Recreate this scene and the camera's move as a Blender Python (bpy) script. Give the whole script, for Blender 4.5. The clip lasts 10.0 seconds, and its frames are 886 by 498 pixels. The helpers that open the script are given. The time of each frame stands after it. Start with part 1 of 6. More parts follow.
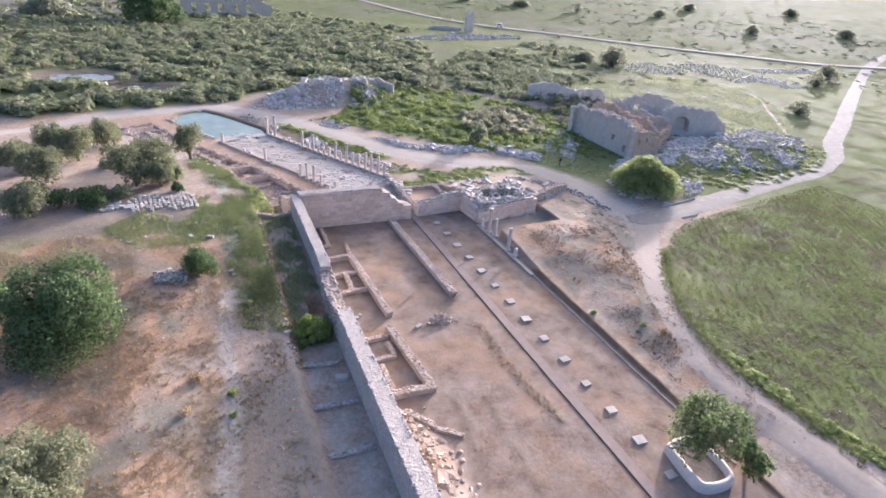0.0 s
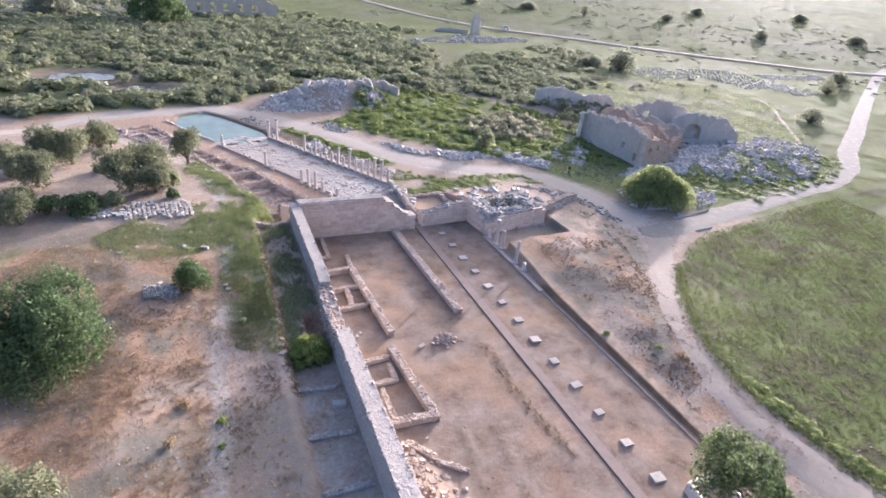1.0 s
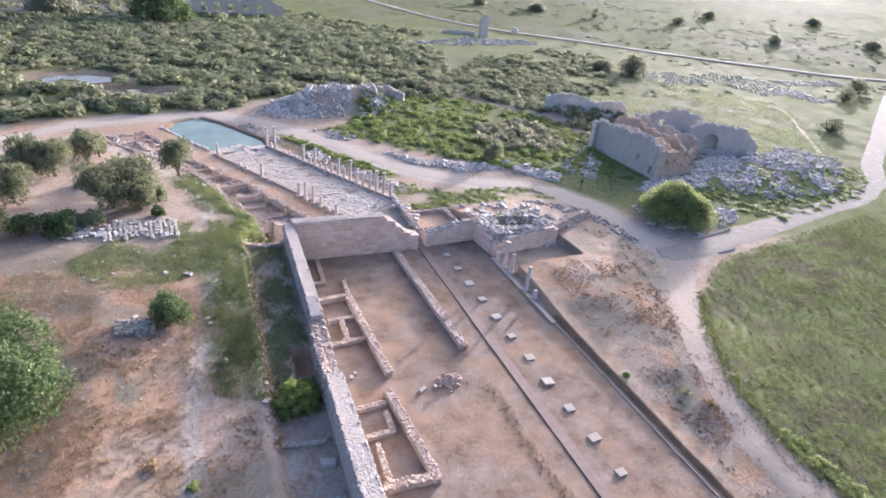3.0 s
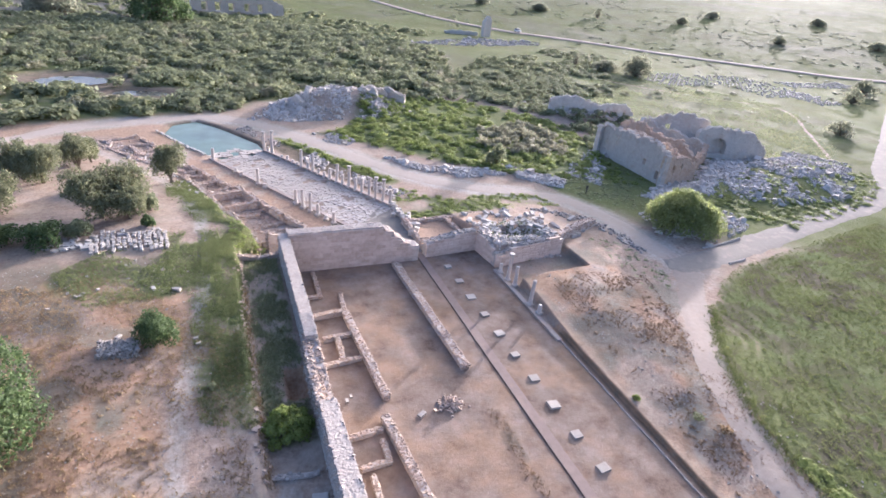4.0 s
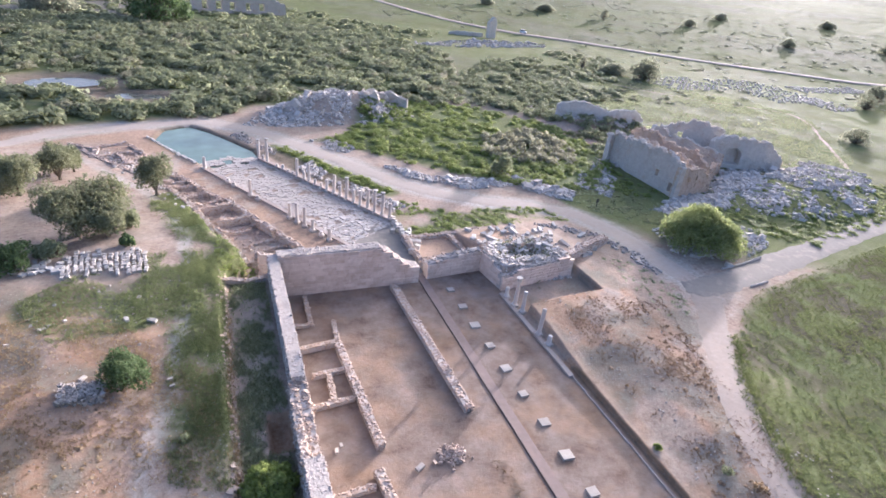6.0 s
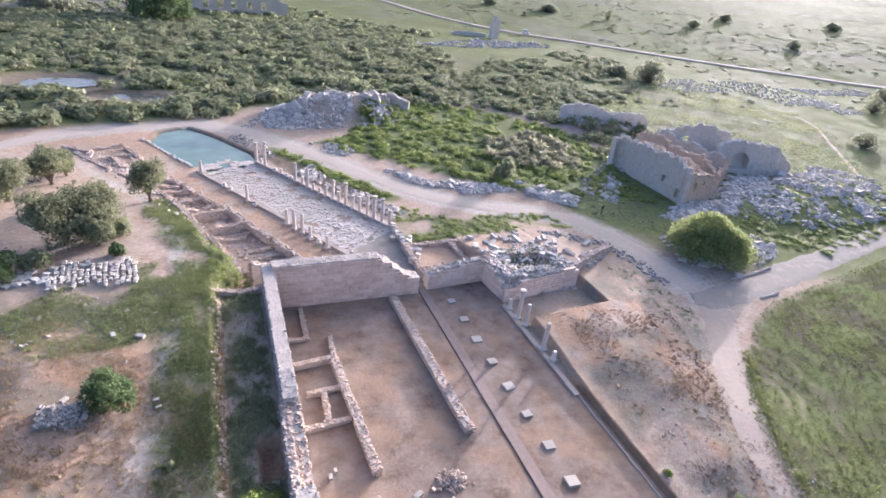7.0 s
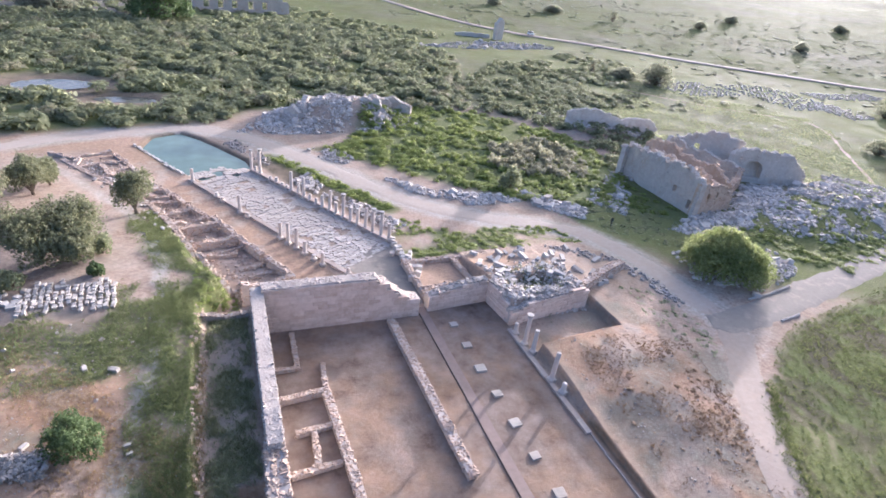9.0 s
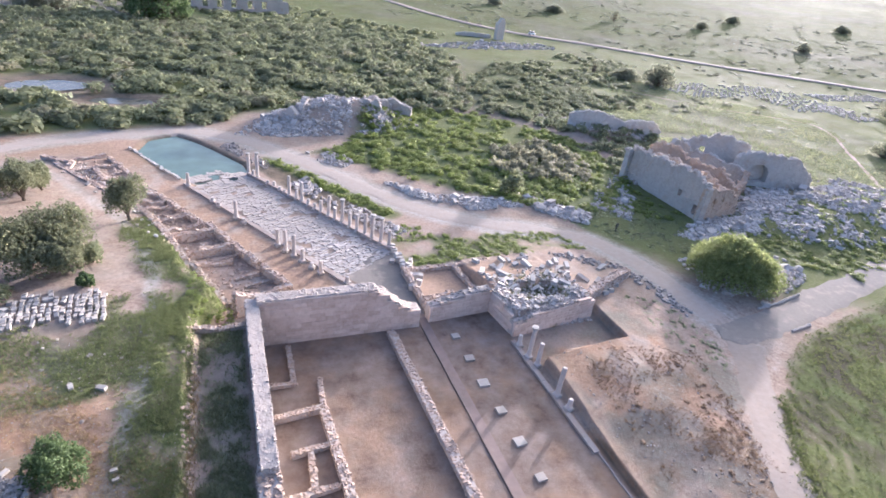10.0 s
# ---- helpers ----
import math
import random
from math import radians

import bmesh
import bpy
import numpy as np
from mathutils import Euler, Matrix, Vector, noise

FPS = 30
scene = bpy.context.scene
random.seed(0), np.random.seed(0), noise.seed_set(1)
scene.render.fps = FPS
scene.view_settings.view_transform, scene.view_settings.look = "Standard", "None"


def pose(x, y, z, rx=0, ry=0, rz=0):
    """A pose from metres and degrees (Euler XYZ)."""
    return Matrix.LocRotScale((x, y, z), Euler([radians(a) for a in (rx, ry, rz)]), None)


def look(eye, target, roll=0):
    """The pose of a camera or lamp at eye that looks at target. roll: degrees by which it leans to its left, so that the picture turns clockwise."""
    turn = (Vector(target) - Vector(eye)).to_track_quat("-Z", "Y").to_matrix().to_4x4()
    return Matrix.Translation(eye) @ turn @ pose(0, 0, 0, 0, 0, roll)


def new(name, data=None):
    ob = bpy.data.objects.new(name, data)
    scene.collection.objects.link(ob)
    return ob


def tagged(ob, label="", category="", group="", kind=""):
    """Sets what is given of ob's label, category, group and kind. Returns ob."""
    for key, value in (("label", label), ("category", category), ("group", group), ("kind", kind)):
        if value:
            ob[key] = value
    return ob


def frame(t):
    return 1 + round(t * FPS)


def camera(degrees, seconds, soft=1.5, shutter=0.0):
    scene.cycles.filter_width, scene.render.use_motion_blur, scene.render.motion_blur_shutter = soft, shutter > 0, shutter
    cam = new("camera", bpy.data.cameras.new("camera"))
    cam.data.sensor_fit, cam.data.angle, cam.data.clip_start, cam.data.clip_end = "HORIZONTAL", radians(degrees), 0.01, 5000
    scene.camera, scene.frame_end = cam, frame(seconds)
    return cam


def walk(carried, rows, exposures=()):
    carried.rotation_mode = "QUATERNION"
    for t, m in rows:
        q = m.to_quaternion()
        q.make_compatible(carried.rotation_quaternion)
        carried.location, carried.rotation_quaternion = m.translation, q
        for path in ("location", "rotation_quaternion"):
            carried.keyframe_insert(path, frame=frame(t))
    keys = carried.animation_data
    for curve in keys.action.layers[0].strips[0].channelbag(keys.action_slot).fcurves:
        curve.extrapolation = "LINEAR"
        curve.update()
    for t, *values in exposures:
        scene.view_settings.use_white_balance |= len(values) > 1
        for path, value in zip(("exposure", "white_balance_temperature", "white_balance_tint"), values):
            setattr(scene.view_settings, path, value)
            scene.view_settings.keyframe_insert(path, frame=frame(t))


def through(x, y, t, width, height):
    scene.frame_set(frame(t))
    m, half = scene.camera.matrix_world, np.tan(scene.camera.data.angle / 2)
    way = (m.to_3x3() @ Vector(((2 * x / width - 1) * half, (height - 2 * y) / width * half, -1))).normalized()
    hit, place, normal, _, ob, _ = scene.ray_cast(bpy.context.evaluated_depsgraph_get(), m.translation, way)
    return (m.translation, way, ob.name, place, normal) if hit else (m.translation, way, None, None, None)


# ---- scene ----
cam = camera(80.0, 10.0, soft=1.7)
PATH = [
    (0, (-1.118, -7.458, 36.971), (-0.332, -5.876, 36.033), 5.6),
    (0.5, (-0.547, -5.654, 36.891), (0.232, -4.066, 35.956), 6.0),
    (1, (0.05, -4.026, 36.866), (0.826, -2.438, 35.932), 6.2),
    (1.5, (0.628, -2.527, 36.895), (1.401, -0.936, 35.961), 6.3),
    (2, (1.251, -1.037, 36.974), (2.022, 0.554, 36.04), 6.4),
    (2.5, (1.925, 0.433, 37.048), (2.689, 2.027, 36.114), 6.5),
    (4, (3.833, 4.868, 37.32), (4.587, 6.466, 36.382), 6.7),
    (4.5, (4.41, 6.328, 37.347), (5.161, 7.926, 36.408), 6.8),
    (5, (4.979, 7.723, 37.385), (5.728, 9.322, 36.445), 7.0),
    (5.5, (5.525, 9.077, 37.404), (6.272, 10.677, 36.465), 7.0),
    (7, (7.066, 12.788, 37.612), (7.805, 14.389, 36.67), 7.3),
    (7.5, (7.564, 13.962, 37.632), (8.302, 15.564, 36.69), 7.4),
    (8, (7.99, 15.182, 37.644), (8.727, 16.784, 36.702), 7.5),
    (8.5, (8.4, 16.275, 37.694), (9.134, 17.878, 36.75), 7.5),
    (9, (8.773, 17.308, 37.724), (9.506, 18.912, 36.78), 7.6),
    (9.5, (9.105, 18.342, 37.746), (9.837, 19.945, 36.801), 7.6),
    (10, (9.379, 19.481, 37.796), (10.112, 21.084, 36.85), 7.7),
]
walk(cam, [(t, look(eye, target, roll)) for t, eye, target, roll in PATH], exposures=[(0.0, 2.54, 5080, 16), (10.0, 2.58, 5020, 16)])

# ---- light: a low evening sun ahead and to the right, clear sky ----
SUN_AZ, SUN_EL = 53.7, 9.3
world = bpy.data.worlds.new("sky")
scene.world = world
world.use_nodes = True
wn = world.node_tree
sky = wn.nodes.new("ShaderNodeTexSky")
sky.sky_type, sky.sun_disc = "NISHITA", False
sky.sun_elevation, sky.sun_rotation = radians(SUN_EL), radians(SUN_AZ)
sky.air_density, sky.dust_density, sky.ozone_density = 0.6, 9.5, 0.4
wn.nodes["Background"].inputs["Strength"].default_value = 0.12
wn.links.new(sky.outputs[0], wn.nodes["Background"].inputs["Color"])
lamp = bpy.data.lights.new("sun", "SUN")
lamp.energy, lamp.angle, lamp.color = 2.35, radians(0.8), (1.0, 0.80, 0.64)
sun = new("sun", lamp)
SUNWARD = Vector((math.sin(radians(SUN_AZ)) * math.cos(radians(SUN_EL)), math.cos(radians(SUN_AZ)) * math.cos(radians(SUN_EL)), math.sin(radians(SUN_EL))))
sun.matrix_world = look(SUNWARD * 300, (0, 0, 0))

# ---- small numeric tools ----
rng = np.random.default_rng(7)


def sstep(a, b, x):
    u = np.clip((np.asarray(x, float) - a) / (b - a), 0, 1)
    return u * u * (3 - 2 * u)


def lattice(i, j, seed):
    v = np.sin(i * 127.1 + j * 311.7 + seed * 74.7) * 43758.5453
    return v - np.floor(v)


def vnoise(x, y, seed=0):
    x, y = np.asarray(x, float), np.asarray(y, float)
    i, j = np.floor(x), np.floor(y)
    u, v = x - i, y - j
    u, v = u * u * (3 - 2 * u), v * v * (3 - 2 * v)
    a, b = lattice(i, j, seed), lattice(i + 1, j, seed)
    c, d = lattice(i, j + 1, seed), lattice(i + 1, j + 1, seed)
    return (a + (b - a) * u) * (1 - v) + (c + (d - c) * u) * v


def fbm(x, y, seed=0, octaves=3):
    total, amp, norm = 0, 1.0, 0
    for k in range(octaves):
        total, norm = total + amp * vnoise(x * 2**k, y * 2**k, seed + k), norm + amp
        amp *= 0.5
    return total / norm


def inside(x, y, poly):
    """Signed distance to a closed outline, positive inside."""
    x, y = np.asarray(x, float), np.asarray(y, float)
    near, odd = np.full(x.shape, 1e9), np.zeros(x.shape, bool)
    for (ax, ay), (bx, by) in zip(poly, poly[1:] + poly[:1]):
        ex, ey = bx - ax, by - ay
        u = np.clip(((x - ax) * ex + (y - ay) * ey) / (ex * ex + ey * ey), 0, 1)
        near = np.minimum(near, np.hypot(x - ax - u * ex, y - ay - u * ey))
        if by != ay:
            odd ^= ((ay > y) != (by > y)) & (x < (bx - ax) * (y - ay) / (by - ay) + ax)
    return np.where(odd, near, -near)


def box(x, y, x0, x1, y0, y1, s=0.25):
    return sstep(x0 - s, x0 + s, x) * sstep(x1 + s, x1 - s, x) * sstep(y0 - s, y0 + s, y) * sstep(y1 + s, y1 - s, y)


def bump(x, y, cx, cy, rx, ry, turn=0.0):
    c, s = math.cos(radians(turn)), math.sin(radians(turn))
    u, v = ((x - cx) * c + (y - cy) * s) / rx, (-(x - cx) * s + (y - cy) * c) / ry
    return sstep(1.0, 0.15, np.hypot(u, v))


# ---- outlines of the plan ----
POOL = [(-6.5, 129), (-5, 136), (-0.3, 139), (3.5, 135), (6.6, 130.5), (12.0, 121.5), (13, 116.5), (11.5, 111.5), (8, 111), (4.6, 111.5), (-1, 119)]
FIELD = [(300, 60), (260, 96), (200, 78), (160, 67), (132, 62.5), (104, 57.5), (88, 54.6), (79, 53.0), (70.5, 49.5), (63.2, 44.2), (57.5, 38.5), (53.5, 33), (50.4, 27.5), (49.0, 21.5), (49.6, 13), (51.4, 4), (56, -30), (320, -60)]
GREEN = [(24, 128), (33, 131), (42, 150), (56, 163), (80, 160), (96, 138), (98, 116), (88, 101), (74, 93), (60, 98), (48, 106), (38, 116)]
SCRUB = [(-260, 150), (-60, 141), (-38, 136), (-14, 142), (6, 147), (14, 158), (50, 160), (76, 168), (92, 200), (110, 260), (60, 330), (-60, 300), (-260, 330)]
ROAD_MAIN = [(-75, 96), (-52, 110), (-33, 125), (-24, 133), (-12, 138.5), (3, 141), (12, 136), (19.5, 127), (28, 114.5), (36.5, 101.5), (43, 95), (50, 90.5), (58, 87), (64.5, 82.5), (67.5, 75), (68.5, 67), (69.2, 57)]
ROAD_SOUTH = [(70.5, 59), (66.5, 51.5), (60.5, 44.5), (54.6, 37), (50.2, 29.5), (47.2, 21), (46.6, 12), (47.5, 2), (50, -25)]
ROAD_EAST = [(66, 55.2), (74, 56.2), (83, 57.6), (100, 61.2), (120, 65.3), (139, 69), (157, 76), (177, 88.5), (210, 106), (250, 128), (330, 171), (402, 208), (470, 235)]
ROAD_FAR = [(620, 120), (500, 165), (383, 216), (343, 248), (290, 294), (245, 336), (202, 368), (170, 415), (150, 500), (135, 640), (120, 900)]
PATH_PLAIN = [(150, 84), (163, 94), (178, 108), (193, 123), (212, 142), (219, 158), (196, 173), (178, 189), (160, 214)]
TRACK = [(-3.4, 10), (-2.5, 22), (-1.3, 31), (-1.4, 41), (0.2, 50), (1.3, 58), (1.6, 66), (1.0, 76), (-1.6, 86), (-5, 94), (-9, 101), (-15, 112), (-22, 123)]


def line_distance(x, y, pts):
    near = np.full(np.shape(x), 1e9)
    for (ax, ay), (bx, by) in zip(pts, pts[1:]):
        ex, ey = bx - ax, by - ay
        u = np.clip(((x - ax) * ex + (y - ay) * ey) / (ex * ex + ey * ey), 0, 1)
        near = np.minimum(near, np.hypot(x - ax - u * ex, y - ay - u * ey))
    return near


RIDGES = [[(21.3, 24), (20.9, 18), (20.4, 12)], [(18.5, 27.5), (18.1, 22), (17.4, 16.5)], [(26.4, 36), (25.9, 30), (26.4, 24.5), (26.8, 20)]]
ARCS = [[(60.2, 45.0), (62.6, 41.5), (62.0, 37.8), (59.4, 35.6)], [(61.6, 45.6), (64.4, 41.6), (63.6, 37.0), (60.4, 34.6)], [(66, 47.4), (68.4, 42), (67, 36), (63, 32)]]


def west_edge(y):
    return np.interp(y, [0, 66, 69, 72.5, 81, 95, 108, 121, 140], [5, 5, 6.2, 7.6, 3.4, -1.4, -9.4, -17.7, -32])


def terrain(x, y):
    x, y = np.asarray(x, float), np.asarray(y, float)
    site = sstep(8, -4, np.maximum(np.maximum(-30 - x, x - 64), np.maximum(-200 - y, y - 125)))
    z = (1 - site) * 0.4 * (fbm(x / 45, y / 45, 3) - 0.5) + 0.10 * (fbm(x / 2.6, y / 2.6, 9) - 0.5) * sstep(130, 70, np.hypot(x - 20, y - 60))
    xb = west_edge(y)
    wob = 0.5 * (fbm(y / 3.0, x * 0, 21) - 0.5)
    ht = np.interp(y, [0, 26, 36, 46, 56, 80, 95, 110, 126], [1.3, 1.4, 2.0, 3.2, 4.1, 4.2, 3.0, 1.4, 0])
    ht = ht + 0.7 * sstep(-1, -10, x) * sstep(70, 45, y) + 0.35 * (fbm(x / 7, y / 7, 5) - 0.5) * sstep(130, 110, y)
    soft = 0.5 * box(x, y, 0, 14, 66.5, 80, 1.5)
    z = z + sstep(xb + wob + 0.3 + soft, xb + wob - 0.35 - 2 * soft, x) * ht
    # the trench outside the west wall, with a deeper pit
    tr = sstep(xb + wob - 0.35, xb + wob + 0.3, x) * sstep(10.5, 10.0, x) * sstep(67.4, 66.8, y)
    z = z + tr * (np.interp(y, [0, 36, 46, 60], [0.6, 0.8, 2.0, 2.2]) + 0.25 * (fbm(x / 2, y / 2, 31) - 0.5)) - 2.0 * box(x, y, 7.9, 9.5, 41.9, 45.4)
    # rooms beside the street
    xr = np.interp(y, [69, 75.8, 85, 92.8, 104.1, 114, 126], [18, 15.1, 10.3, 6.4, -0.2, -5.3, -12])
    z = z + 0.35 * sstep(xb - 0.3, xb + 0.4, x) * sstep(xr + 0.5, xr - 0.2, x) * box(x, y, -60, 60, 69.5, 124, 0.5)
    # the bank east of the court
    hb = np.interp(y, [0, 15, 30, 41, 47, 57, 70, 85], [0.15, 0.25, 0.45, 0.6, 0.85, 1.3, 1.3, 0.5]) + 0.6 * sstep(40.5, 49, x) * sstep(60, 45, y)
    bank = sstep(39.8, 39.95, x) * (1 - 0.75 * sstep(50, 66, x)) * sstep(88, 78, y) * sstep(90, 70, x)
    bank = bank * (1 - sstep(66, 68, y) * sstep(46, 42, x))
    cut = np.maximum(box(x, y, 38, 52.5, 56.5 + 0.085 * (np.clip(x, 40, 54) - 40.8), 65, 0.1), box(x, y, 38, np.interp(y, [44, 50], [39.9, 40.5]), -40, 60, 0.12))
    z = z - 0.45 * box(x, y, 39.45, 39.85, -40, 46.5, 0.08)
    z = z + bank * hb * (1 - cut) + 0.25 * bank * (1 - cut) * (fbm(x / 3, y / 3, 8) - 0.5)
    # the rubble platform behind the corner walls
    back = 0.13 * np.clip(x - 39.2, 0, 12.2)
    plat = np.interp(y - back, [62.1, 62.6, 66, 70, 76, 82], [0, 2.8, 3.0, 2.3, 1.0, 0]) * sstep(39.1, 39.7, x) * sstep(52.0, 51.2, x)
    plat = plat - 1.1 * box(x, y, 42.2, 47.6, 65.2, 68.6, 0.5)
    z = np.maximum(z, plat * (0.9 + 0.25 * fbm(x / 2, y / 2, 17)))
    # fallen heap, spoil ridges on the court floor
    z = z + 1.1 * bump(x, y, 12.6, 18, 3.2, 10) * (0.7 + 0.6 * fbm(x / 1.2, y / 1.2, 19)) * (x > 10.6)
    for line in RIDGES:
        z = z + 0.05 * sstep(0.9, 0.1, line_distance(x, y, line) + 0.5 * (fbm(x, y, 23) - 0.5))
    # pool, ponds, mounds
    z = z - 1.3 * sstep(-0.8, 1.4, inside(x, y, POOL))
    z = z - 0.9 * np.maximum(bump(x, y, -30, 179, 16, 11), bump(x, y, -13, 166, 12, 5))
    z = z + 5.4 * bump(x, y, 36, 150, 24, 11, 8) * (0.7 + 0.5 * fbm(x / 5, y / 5, 2))
    z = z + 2.4 * bump(x, y, 132, 85, 38, 15, 18) * (0.7 + 0.5 * fbm(x / 6, y / 6, 4))
    z = z + 1.6 * bump(x, y, 83, 67, 12, 8, 6) + 2.0 * bump(x, y, 112, 138, 24, 8, -12)
    z = z + 0.5 * bump(x, y, 114, 98, 22, 14)
    far = np.hypot(x, y)
    z = z + np.maximum(0, far - 400) * (0.015 + 0.05 * sstep(0.1, 0.6, x / (far + 1))) * (0.9 + 0.2 * fbm(x / 300, y / 300, 14))
    return z


def axis(lo, hi, step, end_lo, end_hi, grow=1.09):
    mid = list(np.arange(lo, hi + 1e-6, step))
    d, v, out = step, lo, []
    while v > end_lo:
        d = min(d * grow, 160)
        v -= d
        out.append(v)
    d, v, far = step, hi, []
    while v < end_hi:
        d = min(d * grow, 160)
        v += d
        far.append(v)
    return np.array(out[::-1] + mid + far)


GX, GY = axis(-30, 62, 0.5, -2800, 2800, 1.065), axis(6, 126, 0.5, -900, 3200, 1.05)
GX = np.unique(np.concatenate([GX, [39.1, 39.2, 39.37, 39.53, 39.77, 39.85, 39.95, 40.3, 40.4, 40.6, 40.7, 52.2, 52.4, 52.6, 52.7]]))
GY = np.unique(np.concatenate([GY, [61.75, 61.9, 46.4, 46.6], np.arange(56.1, 58.0, 0.1)]))
GRID = terrain(*np.meshgrid(GX, GY))


def gz(x, y):
    """Height of the ground sheet."""
    i = int(np.clip(np.searchsorted(GX, x) - 1, 0, len(GX) - 2))
    j = int(np.clip(np.searchsorted(GY, y) - 1, 0, len(GY) - 2))
    u, v = (x - GX[i]) / (GX[i + 1] - GX[i]), (y - GY[j]) / (GY[j + 1] - GY[j])
    return float((GRID[j, i] * (1 - u) + GRID[j, i + 1] * u) * (1 - v) + (GRID[j + 1, i] * (1 - u) + GRID[j + 1, i + 1] * u) * v)


def spline(pts, step):
    """Evenly spaced points of a smooth line through pts."""
    p = [Vector((*q, 0)) for q in pts]
    out = []
    for i in range(len(p) - 1):
        a, b = p[i], p[i + 1]
        ta = (p[i + 1] - p[max(i - 1, 0)]) * 0.5
        tb = (p[min(i + 2, len(p) - 1)] - p[i]) * 0.5
        n = max(1, int((b - a).length / step))
        for k in range(n):
            u = k / n
            out.append(a * (2 * u**3 - 3 * u * u + 1) + ta * (u**3 - 2 * u * u + u) + b * (3 * u * u - 2 * u**3) + tb * (u**3 - u * u))
    return out + [p[-1]]


# ---- materials ----
def nodes_of(name):
    m = bpy.data.materials.new(name)
    m.use_nodes = True
    n, l = m.node_tree.nodes, m.node_tree.links
    return m, n, l, n["Principled BSDF"]


def noise_node(n, l, scale, detail=4.0, rough=0.6, coord=None):
    t = n.new("ShaderNodeTexNoise")
    t.inputs["Scale"].default_value, t.inputs["Detail"].default_value, t.inputs["Roughness"].default_value = scale, detail, rough
    if coord:
        l.new(coord, t.inputs["Vector"])
    return t


def ramp_node(n, l, fac, stops):
    r = n.new("ShaderNodeValToRGB")
    while len(r.color_ramp.elements) < len(stops):
        r.color_ramp.elements.new(0.5)
    for e, (p, c) in zip(r.color_ramp.elements, stops):
        e.position, e.color = p, (*c, 1) if len(c) == 3 else c
    l.new(fac, r.inputs[0])
    return r


def mix_node(n, l, fac, a, b, mode="MIX"):
    m = n.new("ShaderNodeMix")
    m.data_type, m.blend_type = "RGBA", mode
    for socket, v in ((m.inputs[0], fac), (m.inputs[6], a), (m.inputs[7], b)):
        if isinstance(v, (int, float)):
            socket.default_value = v
        elif isinstance(v, tuple):
            socket.default_value = (*v, 1)
        else:
            l.new(v, socket)
    return m.outputs[2]


def math_node(n, l, op, a, b, clamp=False):
    m = n.new("ShaderNodeMath")
    m.operation, m.use_clamp = op, clamp
    for socket, v in zip(m.inputs, (a, b)):
        if isinstance(v, (int, float)):
            socket.default_value = v
        else:
            l.new(v, socket)
    return m.outputs[0]


def stone(name, dark, mid, light, grain=3.0, rough=0.9, relief=0.03, pieces="island", stain=(0.30, 0.27, 0.24)):
    """Weathered stone: tone by piece, mottling, stains and fine relief."""
    m, n, l, bsdf = nodes_of(name)
    pos = n.new("ShaderNodeNewGeometry")
    obj = n.new("ShaderNodeObjectInfo")
    pick = pos.outputs["Random Per Island"] if pieces == "island" else obj.outputs["Random"]
    tone = ramp_node(n, l, pick, [(0.0, dark), (0.5, mid), (1.0, light)])
    big = noise_node(n, l, 0.45, 5, 0.65, pos.outputs["Position"])
    fine = noise_node(n, l, grain, 6, 0.7, pos.outputs["Position"])
    c = mix_node(n, l, 0.55, tone.outputs[0], ramp_node(n, l, fine.outputs[0], [(0.25, dark), (0.5, mid), (0.75, light)]).outputs[0])
    f = ramp_node(n, l, big.outputs[0], [(0.52, (0, 0, 0)), (0.72, (0.55, 0.55, 0.55))])
    c = mix_node(n, l, f.outputs[0], c, stain)
    l.new(c, bsdf.inputs["Base Color"])
    bsdf.inputs["Roughness"].default_value = rough
    bsdf.inputs["Specular IOR Level"].default_value = 0.06 if rough > 0.8 else 0.3
    b = n.new("ShaderNodeBump")
    b.inputs["Strength"].default_value, b.inputs["Distance"].default_value = 0.7, relief
    l.new(fine.outputs[0], b.inputs["Height"])
    l.new(b.outputs[0], bsdf.inputs["Normal"])
    return m


def foliage(name, dark, mid, light, through=0.35):
    m, n, l, bsdf = nodes_of(name)
    pos = n.new("ShaderNodeNewGeometry")
    big = noise_node(n, l, 0.12, 3, 0.6, pos.outputs["Position"])
    mixed = math_node(n, l, "ADD", math_node(n, l, "MULTIPLY", pos.outputs["Random Per Island"], 0.6), math_node(n, l, "MULTIPLY", big.outputs[0], 0.5))
    c = ramp_node(n, l, mixed, [(0.1, dark), (0.5, mid), (0.95, light)])
    l.new(c.outputs[0], bsdf.inputs["Base Color"])
    bsdf.inputs["Roughness"].default_value = 0.65
    bsdf.inputs["Specular IOR Level"].default_value = 0.25
    glow = n.new("ShaderNodeBsdfTranslucent")
    l.new(c.outputs[0], glow.inputs["Color"])
    both = n.new("ShaderNodeMixShader")
    both.inputs[0].default_value = through
    l.new(bsdf.outputs[0], both.inputs[1])
    l.new(glow.outputs[0], both.inputs[2])
    l.new(both.outputs[0], n["Material Output"].inputs["Surface"])
    return m


